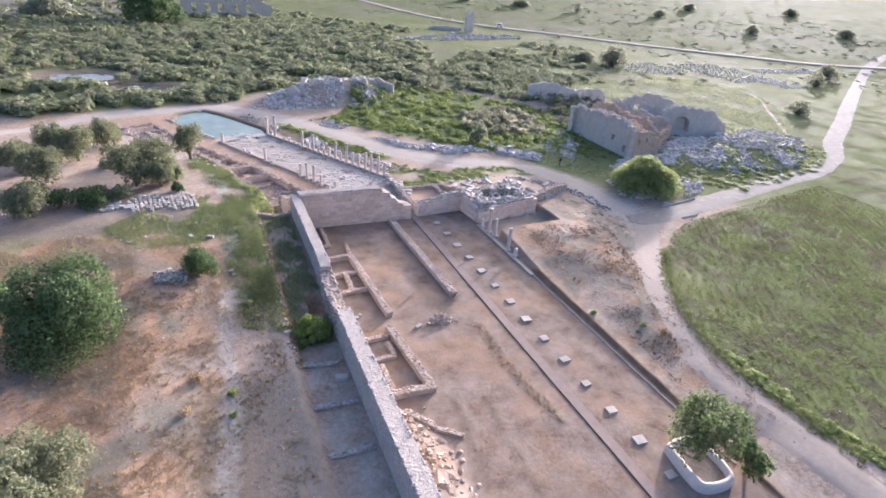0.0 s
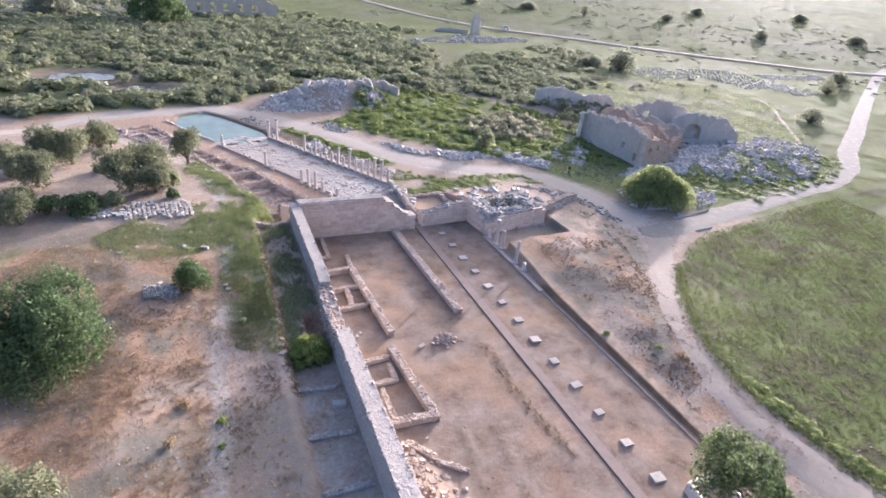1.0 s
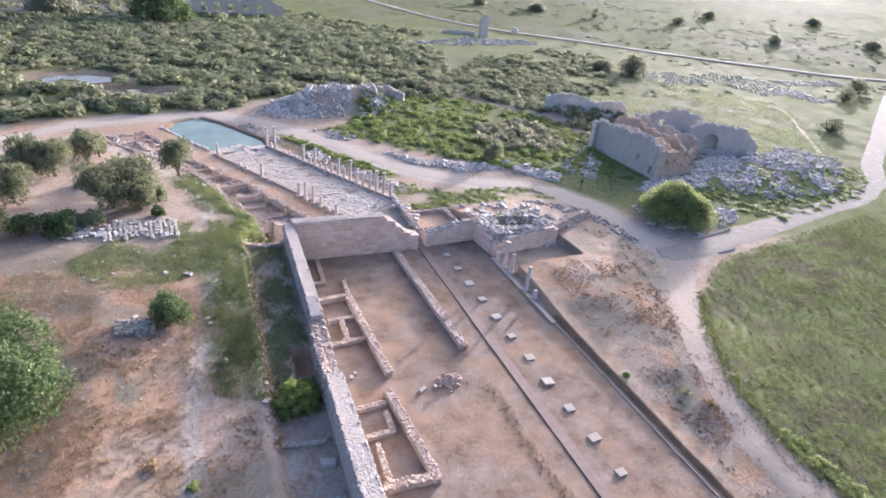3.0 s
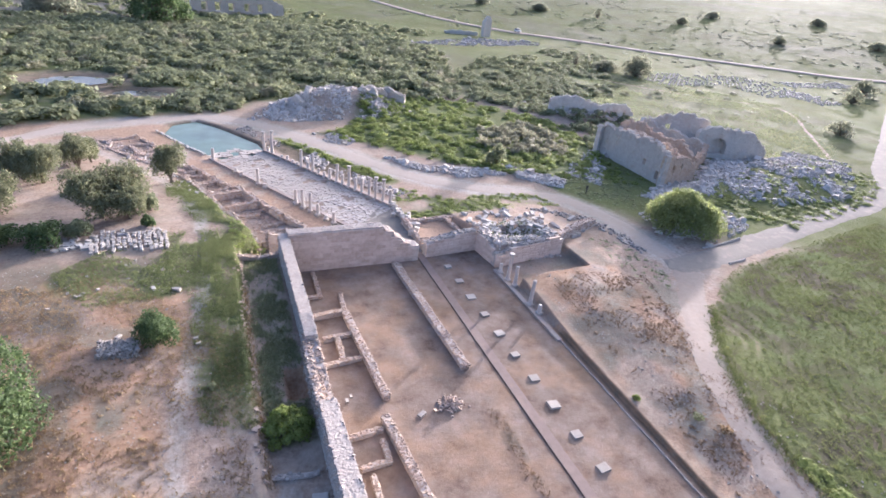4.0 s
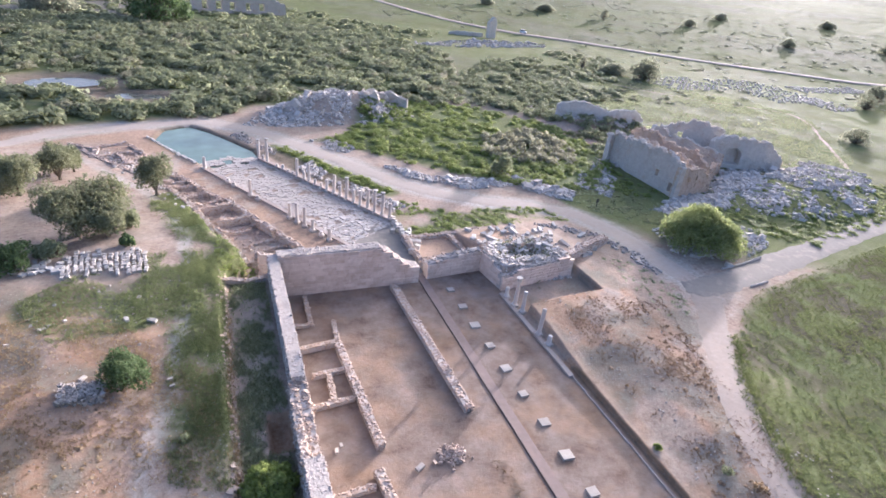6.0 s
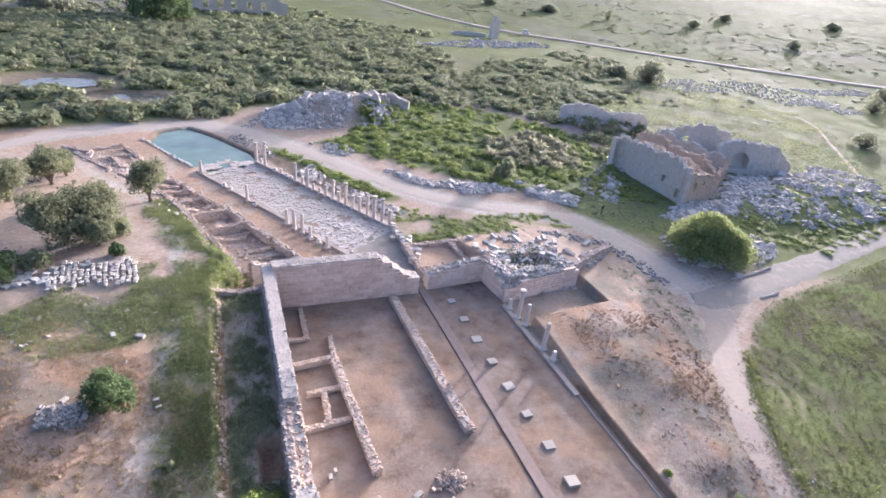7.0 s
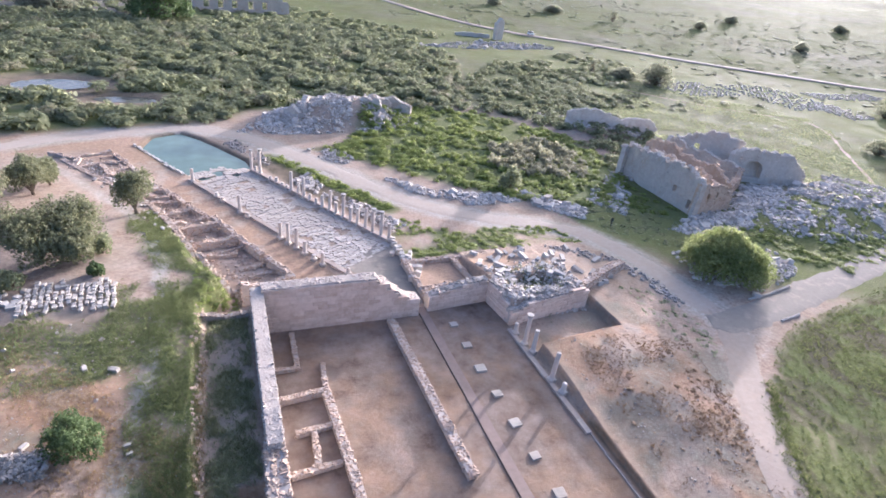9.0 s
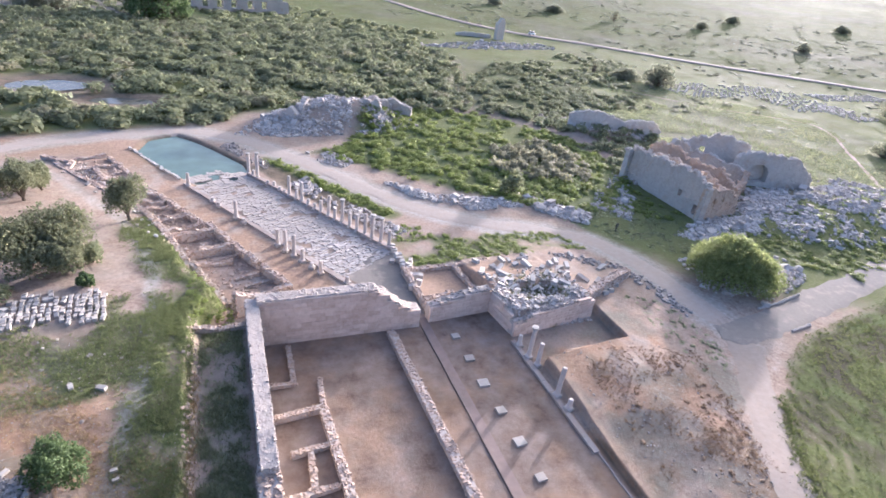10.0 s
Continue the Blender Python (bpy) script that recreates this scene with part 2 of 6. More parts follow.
def earth():
    """Soil by three painted kinds of cover (soil attribute: green, pale gravel and brightened trench floor, red clay;
    cover: dry straw and deepened wall shadow, dark brown soil damp by water, court).
    """
    m, n, l, bsdf = nodes_of("earth")
    pos = n.new("ShaderNodeNewGeometry").outputs["Position"]
    soil, cover = n.new("ShaderNodeAttribute"), n.new("ShaderNodeAttribute")
    soil.attribute_name, cover.attribute_name = "soil", "cover"
    s1, s2 = n.new("ShaderNodeSeparateColor"), n.new("ShaderNodeSeparateColor")
    l.new(soil.outputs["Color"], s1.inputs[0])
    l.new(cover.outputs["Color"], s2.inputs[0])
    fine = noise_node(n, l, 2.2, 8, 0.72, pos)
    mid = noise_node(n, l, 0.35, 5, 0.65, pos)
    wide = noise_node(n, l, 0.05, 4, 0.6, pos)
    grit = noise_node(n, l, 9.0, 4, 0.75, pos)

    def edge(value, sharp=0.30):
        """Breaks a soft mask up along noise."""
        v = math_node(n, l, "ADD", value, math_node(n, l, "MULTIPLY", math_node(n, l, "SUBTRACT", fine.outputs[0], 0.5), 0.9))
        v = math_node(n, l, "ADD", v, math_node(n, l, "MULTIPLY", math_node(n, l, "SUBTRACT", mid.outputs[0], 0.5), 0.7))
        return ramp_node(n, l, v, [(0.5 - sharp, (0, 0, 0)), (0.5 + sharp, (1, 1, 1))]).outputs[0]

    base = ramp_node(n, l, fine.outputs[0], [(0.28, (0.20, 0.145, 0.11)), (0.5, (0.34, 0.255, 0.20)), (0.72, (0.46, 0.37, 0.30))]).outputs[0]
    base = mix_node(n, l, ramp_node(n, l, mid.outputs[0], [(0.4, (0, 0, 0)), (0.7, (0.6, 0.6, 0.6))]).outputs[0], base, (0.42, 0.36, 0.31))
    red = ramp_node(n, l, fine.outputs[0], [(0.3, (0.27, 0.155, 0.095)), (0.55, (0.40, 0.26, 0.17)), (0.75, (0.49, 0.36, 0.26))]).outputs[0]
    c = mix_node(n, l, edge(s1.outputs[2]), base, red)
    court = ramp_node(n, l, mid.outputs[0], [(0.30, (0.125, 0.088, 0.067)), (0.42, (0.19, 0.14, 0.11)), (0.55, (0.24, 0.188, 0.156)), (0.70, (0.295, 0.243, 0.21))]).outputs[0]
    # Orange noise patches paint low sunlight into the court's colour.
    sun_patch = noise_node(n, l, 0.14, 5, 0.62, pos)
    court = mix_node(n, l, ramp_node(n, l, sun_patch.outputs[0], [(0.47, (0, 0, 0)), (0.62, (0.5, 0.5, 0.5))]).outputs[0], court, (0.325, 0.215, 0.135))
    court = mix_node(n, l, ramp_node(n, l, fine.outputs[0], [(0.45, (0, 0, 0)), (0.75, (0.45, 0.45, 0.45))]).outputs[0], court, (0.31, 0.238, 0.194))
    c = mix_node(n, l, s2.outputs[2], c, court)
    straw = ramp_node(n, l, fine.outputs[0], [(0.3, (0.13, 0.122, 0.098)), (0.55, (0.185, 0.172, 0.14)), (0.75, (0.25, 0.232, 0.19))]).outputs[0]
    c = mix_node(n, l, edge(s2.outputs[0]), c, straw)
    grass = ramp_node(n, l, fine.outputs[0], [(0.28, (0.08, 0.09, 0.036)), (0.5, (0.14, 0.15, 0.062)), (0.75, (0.21, 0.215, 0.105))]).outputs[0]
    grass = mix_node(n, l, ramp_node(n, l, wide.outputs[0], [(0.42, (0, 0, 0)), (0.65, (0.7, 0.7, 0.7))]).outputs[0], grass, (0.14, 0.165, 0.07))
    c = mix_node(n, l, edge(s1.outputs[0]), c, grass)
    pale = ramp_node(n, l, fine.outputs[0], [(0.3, (0.33, 0.295, 0.26)), (0.7, (0.48, 0.445, 0.40))]).outputs[0]
    c = mix_node(n, l, edge(s1.outputs[1]), c, pale)
    c = mix_node(n, l, edge(s2.outputs[1]), c, (0.10, 0.085, 0.06))
    speck = ramp_node(n, l, grit.outputs[0], [(0.60, (0, 0, 0)), (0.70, (0.55, 0.55, 0.55))]).outputs[0]
    c = mix_node(n, l, math_node(n, l, "MULTIPLY", speck, math_node(n, l, "SUBTRACT", 1.0, s2.outputs[2])), c, (0.55, 0.50, 0.45))
    mottle = noise_node(n, l, 0.8, 7, 0.75, pos)
    drift = noise_node(n, l, 0.035, 6, 0.7, pos)
    shade = mix_node(n, l, 0.5, ramp_node(n, l, mottle.outputs[0], [(0.34, (0.42, 0.44, 0.42)), (0.62, (1, 1, 1))]).outputs[0], ramp_node(n, l, drift.outputs[0], [(0.4, (0.55, 0.6, 0.55)), (0.6, (1, 1, 1))]).outputs[0])
    c = mix_node(n, l, math_node(n, l, "SUBTRACT", 0.65, math_node(n, l, "MULTIPLY", s2.outputs[2], 0.35)), c, shade, "MULTIPLY")
    l.new(c, bsdf.inputs["Base Color"])
    bsdf.inputs["Roughness"].default_value = 0.95
    # Weak grazing sheen stands in for haze; noise mixes it with matt earth.
    veil_noise = noise_node(n, l, 0.11, 8, 0.72, pos)
    bsdf.inputs["Specular IOR Level"].default_value = 0.06
    matt = n.new("ShaderNodeBsdfDiffuse")
    l.new(c, matt.inputs["Color"])
    patchy = ramp_node(n, l, veil_noise.outputs[0], [(0.40, (0.15, 0.15, 0.15)), (0.5, (0.6, 0.6, 0.6)), (0.60, (1, 1, 1))])
    both = n.new("ShaderNodeMixShader")
    l.new(patchy.outputs[0], both.inputs[0])
    l.new(matt.outputs[0], both.inputs[1])
    l.new(bsdf.outputs[0], both.inputs[2])
    l.new(both.outputs[0], n["Material Output"].inputs["Surface"])
    b = n.new("ShaderNodeBump")
    b.inputs["Strength"].default_value, b.inputs["Distance"].default_value = 0.6, 0.10
    h = math_node(n, l, "ADD", fine.outputs[0], math_node(n, l, "MULTIPLY", grit.outputs[0], 0.4))
    l.new(h, b.inputs["Height"])
    l.new(b.outputs[0], bsdf.inputs["Normal"])
    l.new(b.outputs[0], matt.inputs["Normal"])
    return m


def water(name, tint, rough):
    m, n, l, bsdf = nodes_of(name)
    pos = n.new("ShaderNodeNewGeometry").outputs["Position"]
    t = noise_node(n, l, 0.25, 4, 0.6, pos)
    c = ramp_node(n, l, t.outputs[0], [(0.35, tint), (0.7, tuple(v * 1.35 for v in tint))])
    l.new(c.outputs[0], bsdf.inputs["Base Color"])
    bsdf.inputs["Roughness"].default_value = rough
    bsdf.inputs["IOR"].default_value = 1.33
    w = noise_node(n, l, 3.0, 3, 0.5, pos)
    b = n.new("ShaderNodeBump")
    b.inputs["Strength"].default_value, b.inputs["Distance"].default_value = 0.25, 0.02
    l.new(w.outputs[0], b.inputs["Height"])
    l.new(b.outputs[0], bsdf.inputs["Normal"])
    return m


EARTH = earth()
GRAVEL = stone("road_gravel", (0.184, 0.16, 0.139), (0.224, 0.201, 0.177), (0.265, 0.241, 0.216), 1.6, 0.95, 0.04, "object", (0.42, 0.36, 0.30))
BASESTONE = stone("base_limestone", (0.299, 0.264, 0.229), (0.387, 0.348, 0.304), (0.475, 0.431, 0.378), 2.5, 0.88, 0.03, "object")
ASHLAR = stone("ashlar_limestone", (0.47, 0.35, 0.27), (0.64, 0.505, 0.41), (0.77, 0.655, 0.565), 2.2, 0.9, 0.06, "object", (0.42, 0.30, 0.22))
CORE = stone("wall_core", (0.34, 0.29, 0.25), (0.44, 0.385, 0.34), (0.54, 0.48, 0.43), 2.5, 0.95, 0.06)
GREYSTONE = stone("grey_rubble", (0.224, 0.2, 0.176), (0.335, 0.301, 0.271), (0.473, 0.43, 0.391), 2.5, 0.92, 0.04)
WALLTOP = stone("wall_top_cobbles", (0.359, 0.307, 0.261), (0.449, 0.388, 0.339), (0.547, 0.486, 0.433), 2.5, 0.92, 0.04)
WARMSTONE = stone("warm_rubble", (0.284, 0.215, 0.168), (0.396, 0.31, 0.249), (0.525, 0.439, 0.37), 2.5, 0.92, 0.04)
WHITESTONE = stone("white_limestone", (0.327, 0.301, 0.271), (0.43, 0.4, 0.365), (0.533, 0.499, 0.46), 2.0, 0.85, 0.03, "object")
RUINSTONE = stone("ruin_masonry", (0.38, 0.345, 0.30), (0.53, 0.485, 0.43), (0.66, 0.61, 0.545), 1.2, 0.95, 0.12, "object", (0.40, 0.28, 0.19))
PALESTONE = stone("pale_rubble", (0.288, 0.259, 0.23), (0.442, 0.403, 0.36), (0.634, 0.586, 0.538), 2.5, 0.92, 0.04)
KERBSTONE = stone("kerb_limestone", (0.281, 0.23, 0.2), (0.357, 0.302, 0.264), (0.433, 0.374, 0.332), 2.5, 0.9, 0.03, "object", (0.38, 0.28, 0.22))
PALEBLOCK = stone("pale_block", (0.295, 0.262, 0.23), (0.402, 0.365, 0.324), (0.508, 0.471, 0.426), 3.0, 0.9, 0.04, "object")
TRACKSAND = stone("track_sand", (0.261, 0.211, 0.176), (0.324, 0.275, 0.234), (0.387, 0.342, 0.297), 1.4, 0.95, 0.04, "object", (0.36, 0.28, 0.22))
TANSTONE = stone("tan_masonry", (0.36, 0.27, 0.20), (0.49, 0.39, 0.305), (0.61, 0.515, 0.42), 1.2, 0.95, 0.12, "object", (0.46, 0.30, 0.18))
MARBLE = stone("column_marble", (0.4, 0.352, 0.312), (0.496, 0.44, 0.392), (0.576, 0.528, 0.48), 2.0, 0.7, 0.02, "object", (0.48, 0.38, 0.31))
SLAB = stone("paving_limestone", (0.327, 0.284, 0.245), (0.43, 0.383, 0.34), (0.542, 0.494, 0.447), 3.0, 0.75, 0.02, "object", (0.40, 0.34, 0.29))
BAND = stone("channel_cover", (0.20, 0.155, 0.135), (0.255, 0.20, 0.175), (0.31, 0.25, 0.22), 1.2, 0.9, 0.02, "object", (0.30, 0.22, 0.18))
DARK = stone("dark_joint", (0.07, 0.058, 0.05), (0.09, 0.075, 0.066), (0.12, 0.10, 0.09), 2.0, 0.95, 0.01, "object", (0.04, 0.035, 0.03))
PLASTER = stone("planter_plaster", (0.42, 0.37, 0.33), (0.54, 0.485, 0.435), (0.65, 0.595, 0.54), 3.0, 0.85, 0.03, "object", (0.46, 0.40, 0.35))
BARK = stone("bark", (0.10, 0.08, 0.06), (0.17, 0.14, 0.11), (0.25, 0.21, 0.17), 6.0, 0.95, 0.03, "object", (0.10, 0.08, 0.06))
METAL = stone("dark_metal", (0.04, 0.04, 0.045), (0.06, 0.06, 0.065), (0.08, 0.08, 0.085), 4.0, 0.5, 0.002, "object", (0.09, 0.06, 0.04))
WHITEPAINT = stone("white_paint", (0.74, 0.74, 0.74), (0.80, 0.80, 0.80), (0.84, 0.84, 0.84), 0.6, 0.35, 0.001, "object", (0.7, 0.7, 0.68))
GLASS = stone("dark_glass", (0.02, 0.025, 0.03), (0.03, 0.035, 0.04), (0.04, 0.045, 0.05), 0.5, 0.1, 0.0005, "object", (0.03, 0.03, 0.03))
OLIVE = foliage("olive_leaves", (0.12, 0.13, 0.07), (0.20, 0.21, 0.115), (0.29, 0.30, 0.175), 0.45)
DRYGRASS = foliage("terrace_grass_blades", (0.12, 0.145, 0.056), (0.19, 0.215, 0.09), (0.28, 0.30, 0.145), 0.5)
CAROB = foliage("carob_leaves", (0.045, 0.07, 0.03), (0.10, 0.145, 0.055), (0.18, 0.235, 0.095), 0.45)
SHRUB = foliage("scrub_leaves", (0.165, 0.18, 0.10), (0.26, 0.28, 0.16), (0.37, 0.39, 0.23), 0.6)
# Leaves of the far plain, paled in colour to stand in for haze.
HAZYLEAVES = foliage("hazy_leaves", (0.19, 0.20, 0.14), (0.26, 0.27, 0.19), (0.33, 0.34, 0.25), 0.75)
LUSH = foliage("lush_leaves", (0.18, 0.22, 0.058), (0.27, 0.32, 0.092), (0.36, 0.41, 0.135), 0.6)
BIGBUSH = foliage("great_bush_leaves", (0.176, 0.202, 0.0748), (0.273, 0.308, 0.119), (0.37, 0.405, 0.176), 0.6)
FLUFF = foliage("tamarisk_leaves", (0.21, 0.20, 0.125), (0.32, 0.31, 0.20), (0.43, 0.42, 0.29), 0.6)
STRAW = foliage("straw", (0.20, 0.13, 0.07), (0.34, 0.24, 0.13), (0.46, 0.37, 0.22), 0.3)
CROP = foliage("field_plants", (0.0765, 0.09, 0.0324), (0.14, 0.158, 0.0594), (0.221, 0.239, 0.099), 0.5)
FIG = foliage("fig_leaves", (0.08, 0.11, 0.04), (0.165, 0.205, 0.08), (0.27, 0.32, 0.14), 0.5)
BROWNWEED = foliage("brown_weeds", (0.15, 0.095, 0.055), (0.225, 0.15, 0.09), (0.30, 0.22, 0.14), 0.4)
POOLWATER = water("pool_water", (0.085, 0.13, 0.105), 0.08)
PONDWATER = water("pond_water", (0.10, 0.10, 0.09), 0.05)


# ---- object tools ----
def mesh_of(name, verts, faces, material, smooth=False):
    me = bpy.data.meshes.new(name)
    me.from_pydata([tuple(v) for v in verts], [], [tuple(f) for f in faces])
    me.materials.append(material)
    if smooth:
        me.polygons.foreach_set("use_smooth", [True] * len(me.polygons))
    me.update()
    return me


def thing(name, label, category, at=(0, 0, 0), group="", kind="", turn=0.0):
    ob = new(name)
    ob.matrix_basis = pose(*at, 0, 0, turn)
    return tagged(ob, label, category, group, kind)


def part(name, me, parent, label="", kind="", m=None):
    ob = new(name, me)
    ob.parent = parent
    if m is not None:
        ob.matrix_basis = m
    return tagged(ob, label, kind=kind)


def ico():
    g = (1 + 5**0.5) / 2
    v = np.array([(-1, g, 0), (1, g, 0), (-1, -g, 0), (1, -g, 0), (0, -1, g), (0, 1, g), (0, -1, -g), (0, 1, -g), (g, 0, -1), (g, 0, 1), (-g, 0, -1), (-g, 0, 1)]) / 1.9
    f = []
    for a in range(12):
        for b in range(a + 1, 12):
            for c in range(b + 1, 12):
                p, q, r = v[a], v[b], v[c]
                if max(np.linalg.norm(p - q), np.linalg.norm(q - r), np.linalg.norm(r - p)) < 1.2:
                    f.append((a, b, c) if np.dot(np.cross(q - p, r - p), p) > 0 else (a, c, b))
    return v, np.array(f)


def chamfer_box(cut=0.12, jitter=0.05, r=None):
    """A unit block with broken edges, 24 corners, on its base centre."""
    r = r or rng
    vs, index = [], {}
    for sx in (-1, 1):
        for sy in (-1, 1):
            for sz in (-1, 1):
                for ax in range(3):
                    p = np.array([sx, sy, sz], float) * (1 - cut)
                    p[ax] = (sx, sy, sz)[ax]
                    index[(sx, sy, sz, ax)] = len(vs)
                    vs.append(p * 0.5 + r.uniform(-jitter, jitter, 3) * 0.5)
    faces = []
    for ax in range(3):
        o = [a for a in range(3) if a != ax]
        for s in (-1, 1):
            ring = []
            for a, b in ((-1, -1), (1, -1), (1, 1), (-1, 1)):
                k = [0, 0, 0]
                k[ax], k[o[0]], k[o[1]] = s, a, b
                ring.append(index[(*k, ax)])
            faces.append(ring)
    for a in range(3):
        b, c = [k for k in range(3) if k != a]
        for sb in (-1, 1):
            for sc in (-1, 1):
                def key(sa, axis_id):
                    k = [0, 0, 0]
                    k[a], k[b], k[c] = sa, sb, sc
                    return index[(*k, axis_id)]
                faces.append([key(-1, b), key(1, b), key(1, c), key(-1, c)])
    for sx in (-1, 1):
        for sy in (-1, 1):
            for sz in (-1, 1):
                faces.append([index[(sx, sy, sz, k)] for k in range(3)])
    vs = np.array(vs)
    out = []
    for f in faces:
        p = vs[f]
        nrm = np.cross(p[1] - p[0], p[2] - p[0])
        out.append(f if np.dot(nrm, p.mean(0)) > 0 else f[::-1])
    return vs, out


class Heap:
    """Collects many small pieces into one mesh."""

    def __init__(self):
        self.v, self.f, self.n = [], [], 0

    def add(self, verts, faces):
        self.v.append(np.asarray(verts, float))
        self.f.extend([[int(i) + self.n for i in f] for f in faces])
        self.n += len(verts)

    def mesh(self, name, material):
        return mesh_of(name, np.concatenate(self.v), self.f, material)


ICO_V, ICO_F = ico()
ICO_FACES = [list(f) for f in ICO_F]
PEBBLES = [ICO_V * (1 + rng.uniform(-0.28, 0.28, (12, 1))) for _ in range(12)]


CUBE = np.array([(x, y, z) for x in (-1, 1) for y in (-1, 1) for z in (-1, 1)], float)
CUBE_F = [[0, 1, 3, 2], [4, 6, 7, 5], [0, 4, 5, 1], [2, 3, 7, 6], [0, 2, 6, 4], [1, 5, 7, 3]]
CHIPS = [(CUBE * 0.78 + rng.uniform(-0.24, 0.24, (8, 3)), CUBE_F) for _ in range(10)]


def rotation(rx, ry, rz):
    return np.array(Euler((rx, ry, rz)).to_matrix())


def add_rock(heap, x, y, z, size, flat=0.7, tilt=0.4):
    v, f = (PEBBLES[rng.integers(12)], ICO_FACES) if rng.uniform() < 0.55 or tilt < 0.2 else CHIPS[rng.integers(10)]
    s = size * 0.5 * np.array([rng.uniform(0.8, 1.35), rng.uniform(0.7, 1.1), flat * rng.uniform(0.75, 1.2)])
    v = (v * s) @ rotation(rng.uniform(-tilt, tilt), rng.uniform(-tilt, tilt), rng.uniform(0, 6.3)).T
    heap.add(v + (x, y, z), f)


def leaf_cloud(count, blobs, size, up=0.25, tumble=0.55):
    """Leaf sprigs (bent quads) over and inside a set of blobs (x, y, z, rx, ry, rz)."""
    b = np.array(blobs, float)
    w = (b[:, 3] * b[:, 4] * b[:, 5]) ** 0.67
    k = rng.choice(len(b), count, p=w / w.sum())
    d = rng.normal(size=(count, 3))
    d /= np.linalg.norm(d, axis=1, keepdims=True)
    d[:, 2] = np.where(d[:, 2] < -0.55, -d[:, 2], d[:, 2])
    r = rng.uniform(0.55, 1.08, (count, 1)) ** 0.6
    lump = 1 + 0.22 * np.sin(d[:, :1] * 5 + k[:, None]) * np.cos(d[:, 1:2] * 6 + 2 * k[:, None])
    c = b[k, :3] + d * r * lump * b[k, 3:]
    nrm = d * 0.7 + rng.normal(size=(count, 3)) * tumble + (0, 0, up)
    nrm /= np.linalg.norm(nrm, axis=1, keepdims=True)
    t = np.cross(nrm, rng.normal(size=(count, 3)))
    t /= np.linalg.norm(t, axis=1, keepdims=True)
    s = np.cross(nrm, t)
    a = size * rng.uniform(0.6, 1.3, (count, 1))
    q = a * rng.uniform(0.45, 0.75, (count, 1))
    v = np.stack([c - t * a, c + s * q - nrm * a * 0.2, c + t * a, c - s * q - nrm * a * 0.2], 1).reshape(-1, 3)
    return v, np.arange(count * 4).reshape(-1, 4)


def tube(path, radii, sides=7):
    """A tapered limb along a path."""
    verts, faces = [], []
    for i, (p, r) in enumerate(zip(path, radii)):
        p = Vector(p)
        d = (Vector(path[min(i + 1, len(path) - 1)]) - Vector(path[max(i - 1, 0)])).normalized()
        side = d.orthogonal().normalized()
        other = d.cross(side)
        for k in range(sides):
            a = 2 * math.pi * k / sides
            verts.append(p + (side * math.cos(a) + other * math.sin(a)) * r)
    for i in range(len(path) - 1):
        for k in range(sides):
            a, b = i * sides + k, i * sides + (k + 1) % sides
            faces.append((a, b, b + sides, a + sides))
    faces.append(tuple(range((len(path) - 1) * sides, len(path) * sides)))
    return np.array([tuple(v) for v in verts]), faces


def plant(name, x, y, width, height, material, label, category, leaves=2500, leaf=0.22, clear=0.2, lobes=7, sink=0.0, seed=1, group="", ring_out=0.24, dome=False):
    """A tree or bush: forked trunk and a crown of many sprigs in uneven lobes. clear: share of the height without leaves."""
    r = np.random.default_rng(seed)
    top = thing(name, label, category, (x, y, gz(x, y) - sink), group)
    blobs, heap = [], Heap()
    low, span = height * clear, height * (1 - clear)
    forks = [Vector((0, 0, -0.3)), Vector((r.uniform(-0.1, 0.1) * width * 0.3, r.uniform(-0.1, 0.1) * width * 0.3, low * 0.6 + 0.25))]
    heap.add(*tube([forks[0], forks[0] * 0.5 + forks[1] * 0.5 + Vector((0.05, 0.03, 0)), forks[1]], [width * 0.055 + 0.05, width * 0.04 + 0.04, width * 0.035 + 0.03], 9))
    for i in range(lobes):
        a, d = 6.283 * (i + r.uniform(-0.3, 0.3)) / lobes, (ring_out + 0.12 * r.uniform()) * width * (0 if i == 0 else 1)
        zc = low + span * (0.58 if i == 0 else r.uniform(0.24, 0.66))
        if dome:
            a, q = 2.4 * i, math.sqrt((i + 0.5) / lobes)
            d = width * 0.46 * q * r.uniform(0.85, 1.12)
            zc = span * (0.12 + 0.62 * (1 - q ** 2.2)) * r.uniform(0.8, 1.12)
        rad = width * (r.uniform(0.09, 0.15) if dome else r.uniform(0.17, 0.30))
        rz = rad * 0.9 if dome else min(span * r.uniform(0.34, 0.44), zc * 0.95)
        blobs.append((d * math.cos(a) * 0.9, d * math.sin(a) * 0.9, zc, rad, rad, rz))
        end = Vector(blobs[-1][:3])
        mid = forks[1] * 0.5 + end * 0.5 + Vector((0, 0, span * 0.06))
        heap.add(*tube([forks[1], mid, end], [width * 0.026 + 0.02, width * 0.016 + 0.015, 0.015], 5))
    part("trunk", heap.mesh("trunk", BARK), top)
    v, f = leaf_cloud(leaves, blobs, leaf)
    part("crown", mesh_of("crown", v, f, material), top, kind="stuff")
    return top


def lumps(count, leaf):
    """A shrub template of unit size standing on z = 0."""
    blobs = [(rng.uniform(-0.45, 0.45), rng.uniform(-0.45, 0.45), rng.uniform(0.25, 0.55), rng.uniform(0.4, 0.6), rng.uniform(0.4, 0.6), rng.uniform(0.35, 0.5)) for _ in range(4)]
    return leaf_cloud(count, blobs, leaf, 0.5, 0.28)


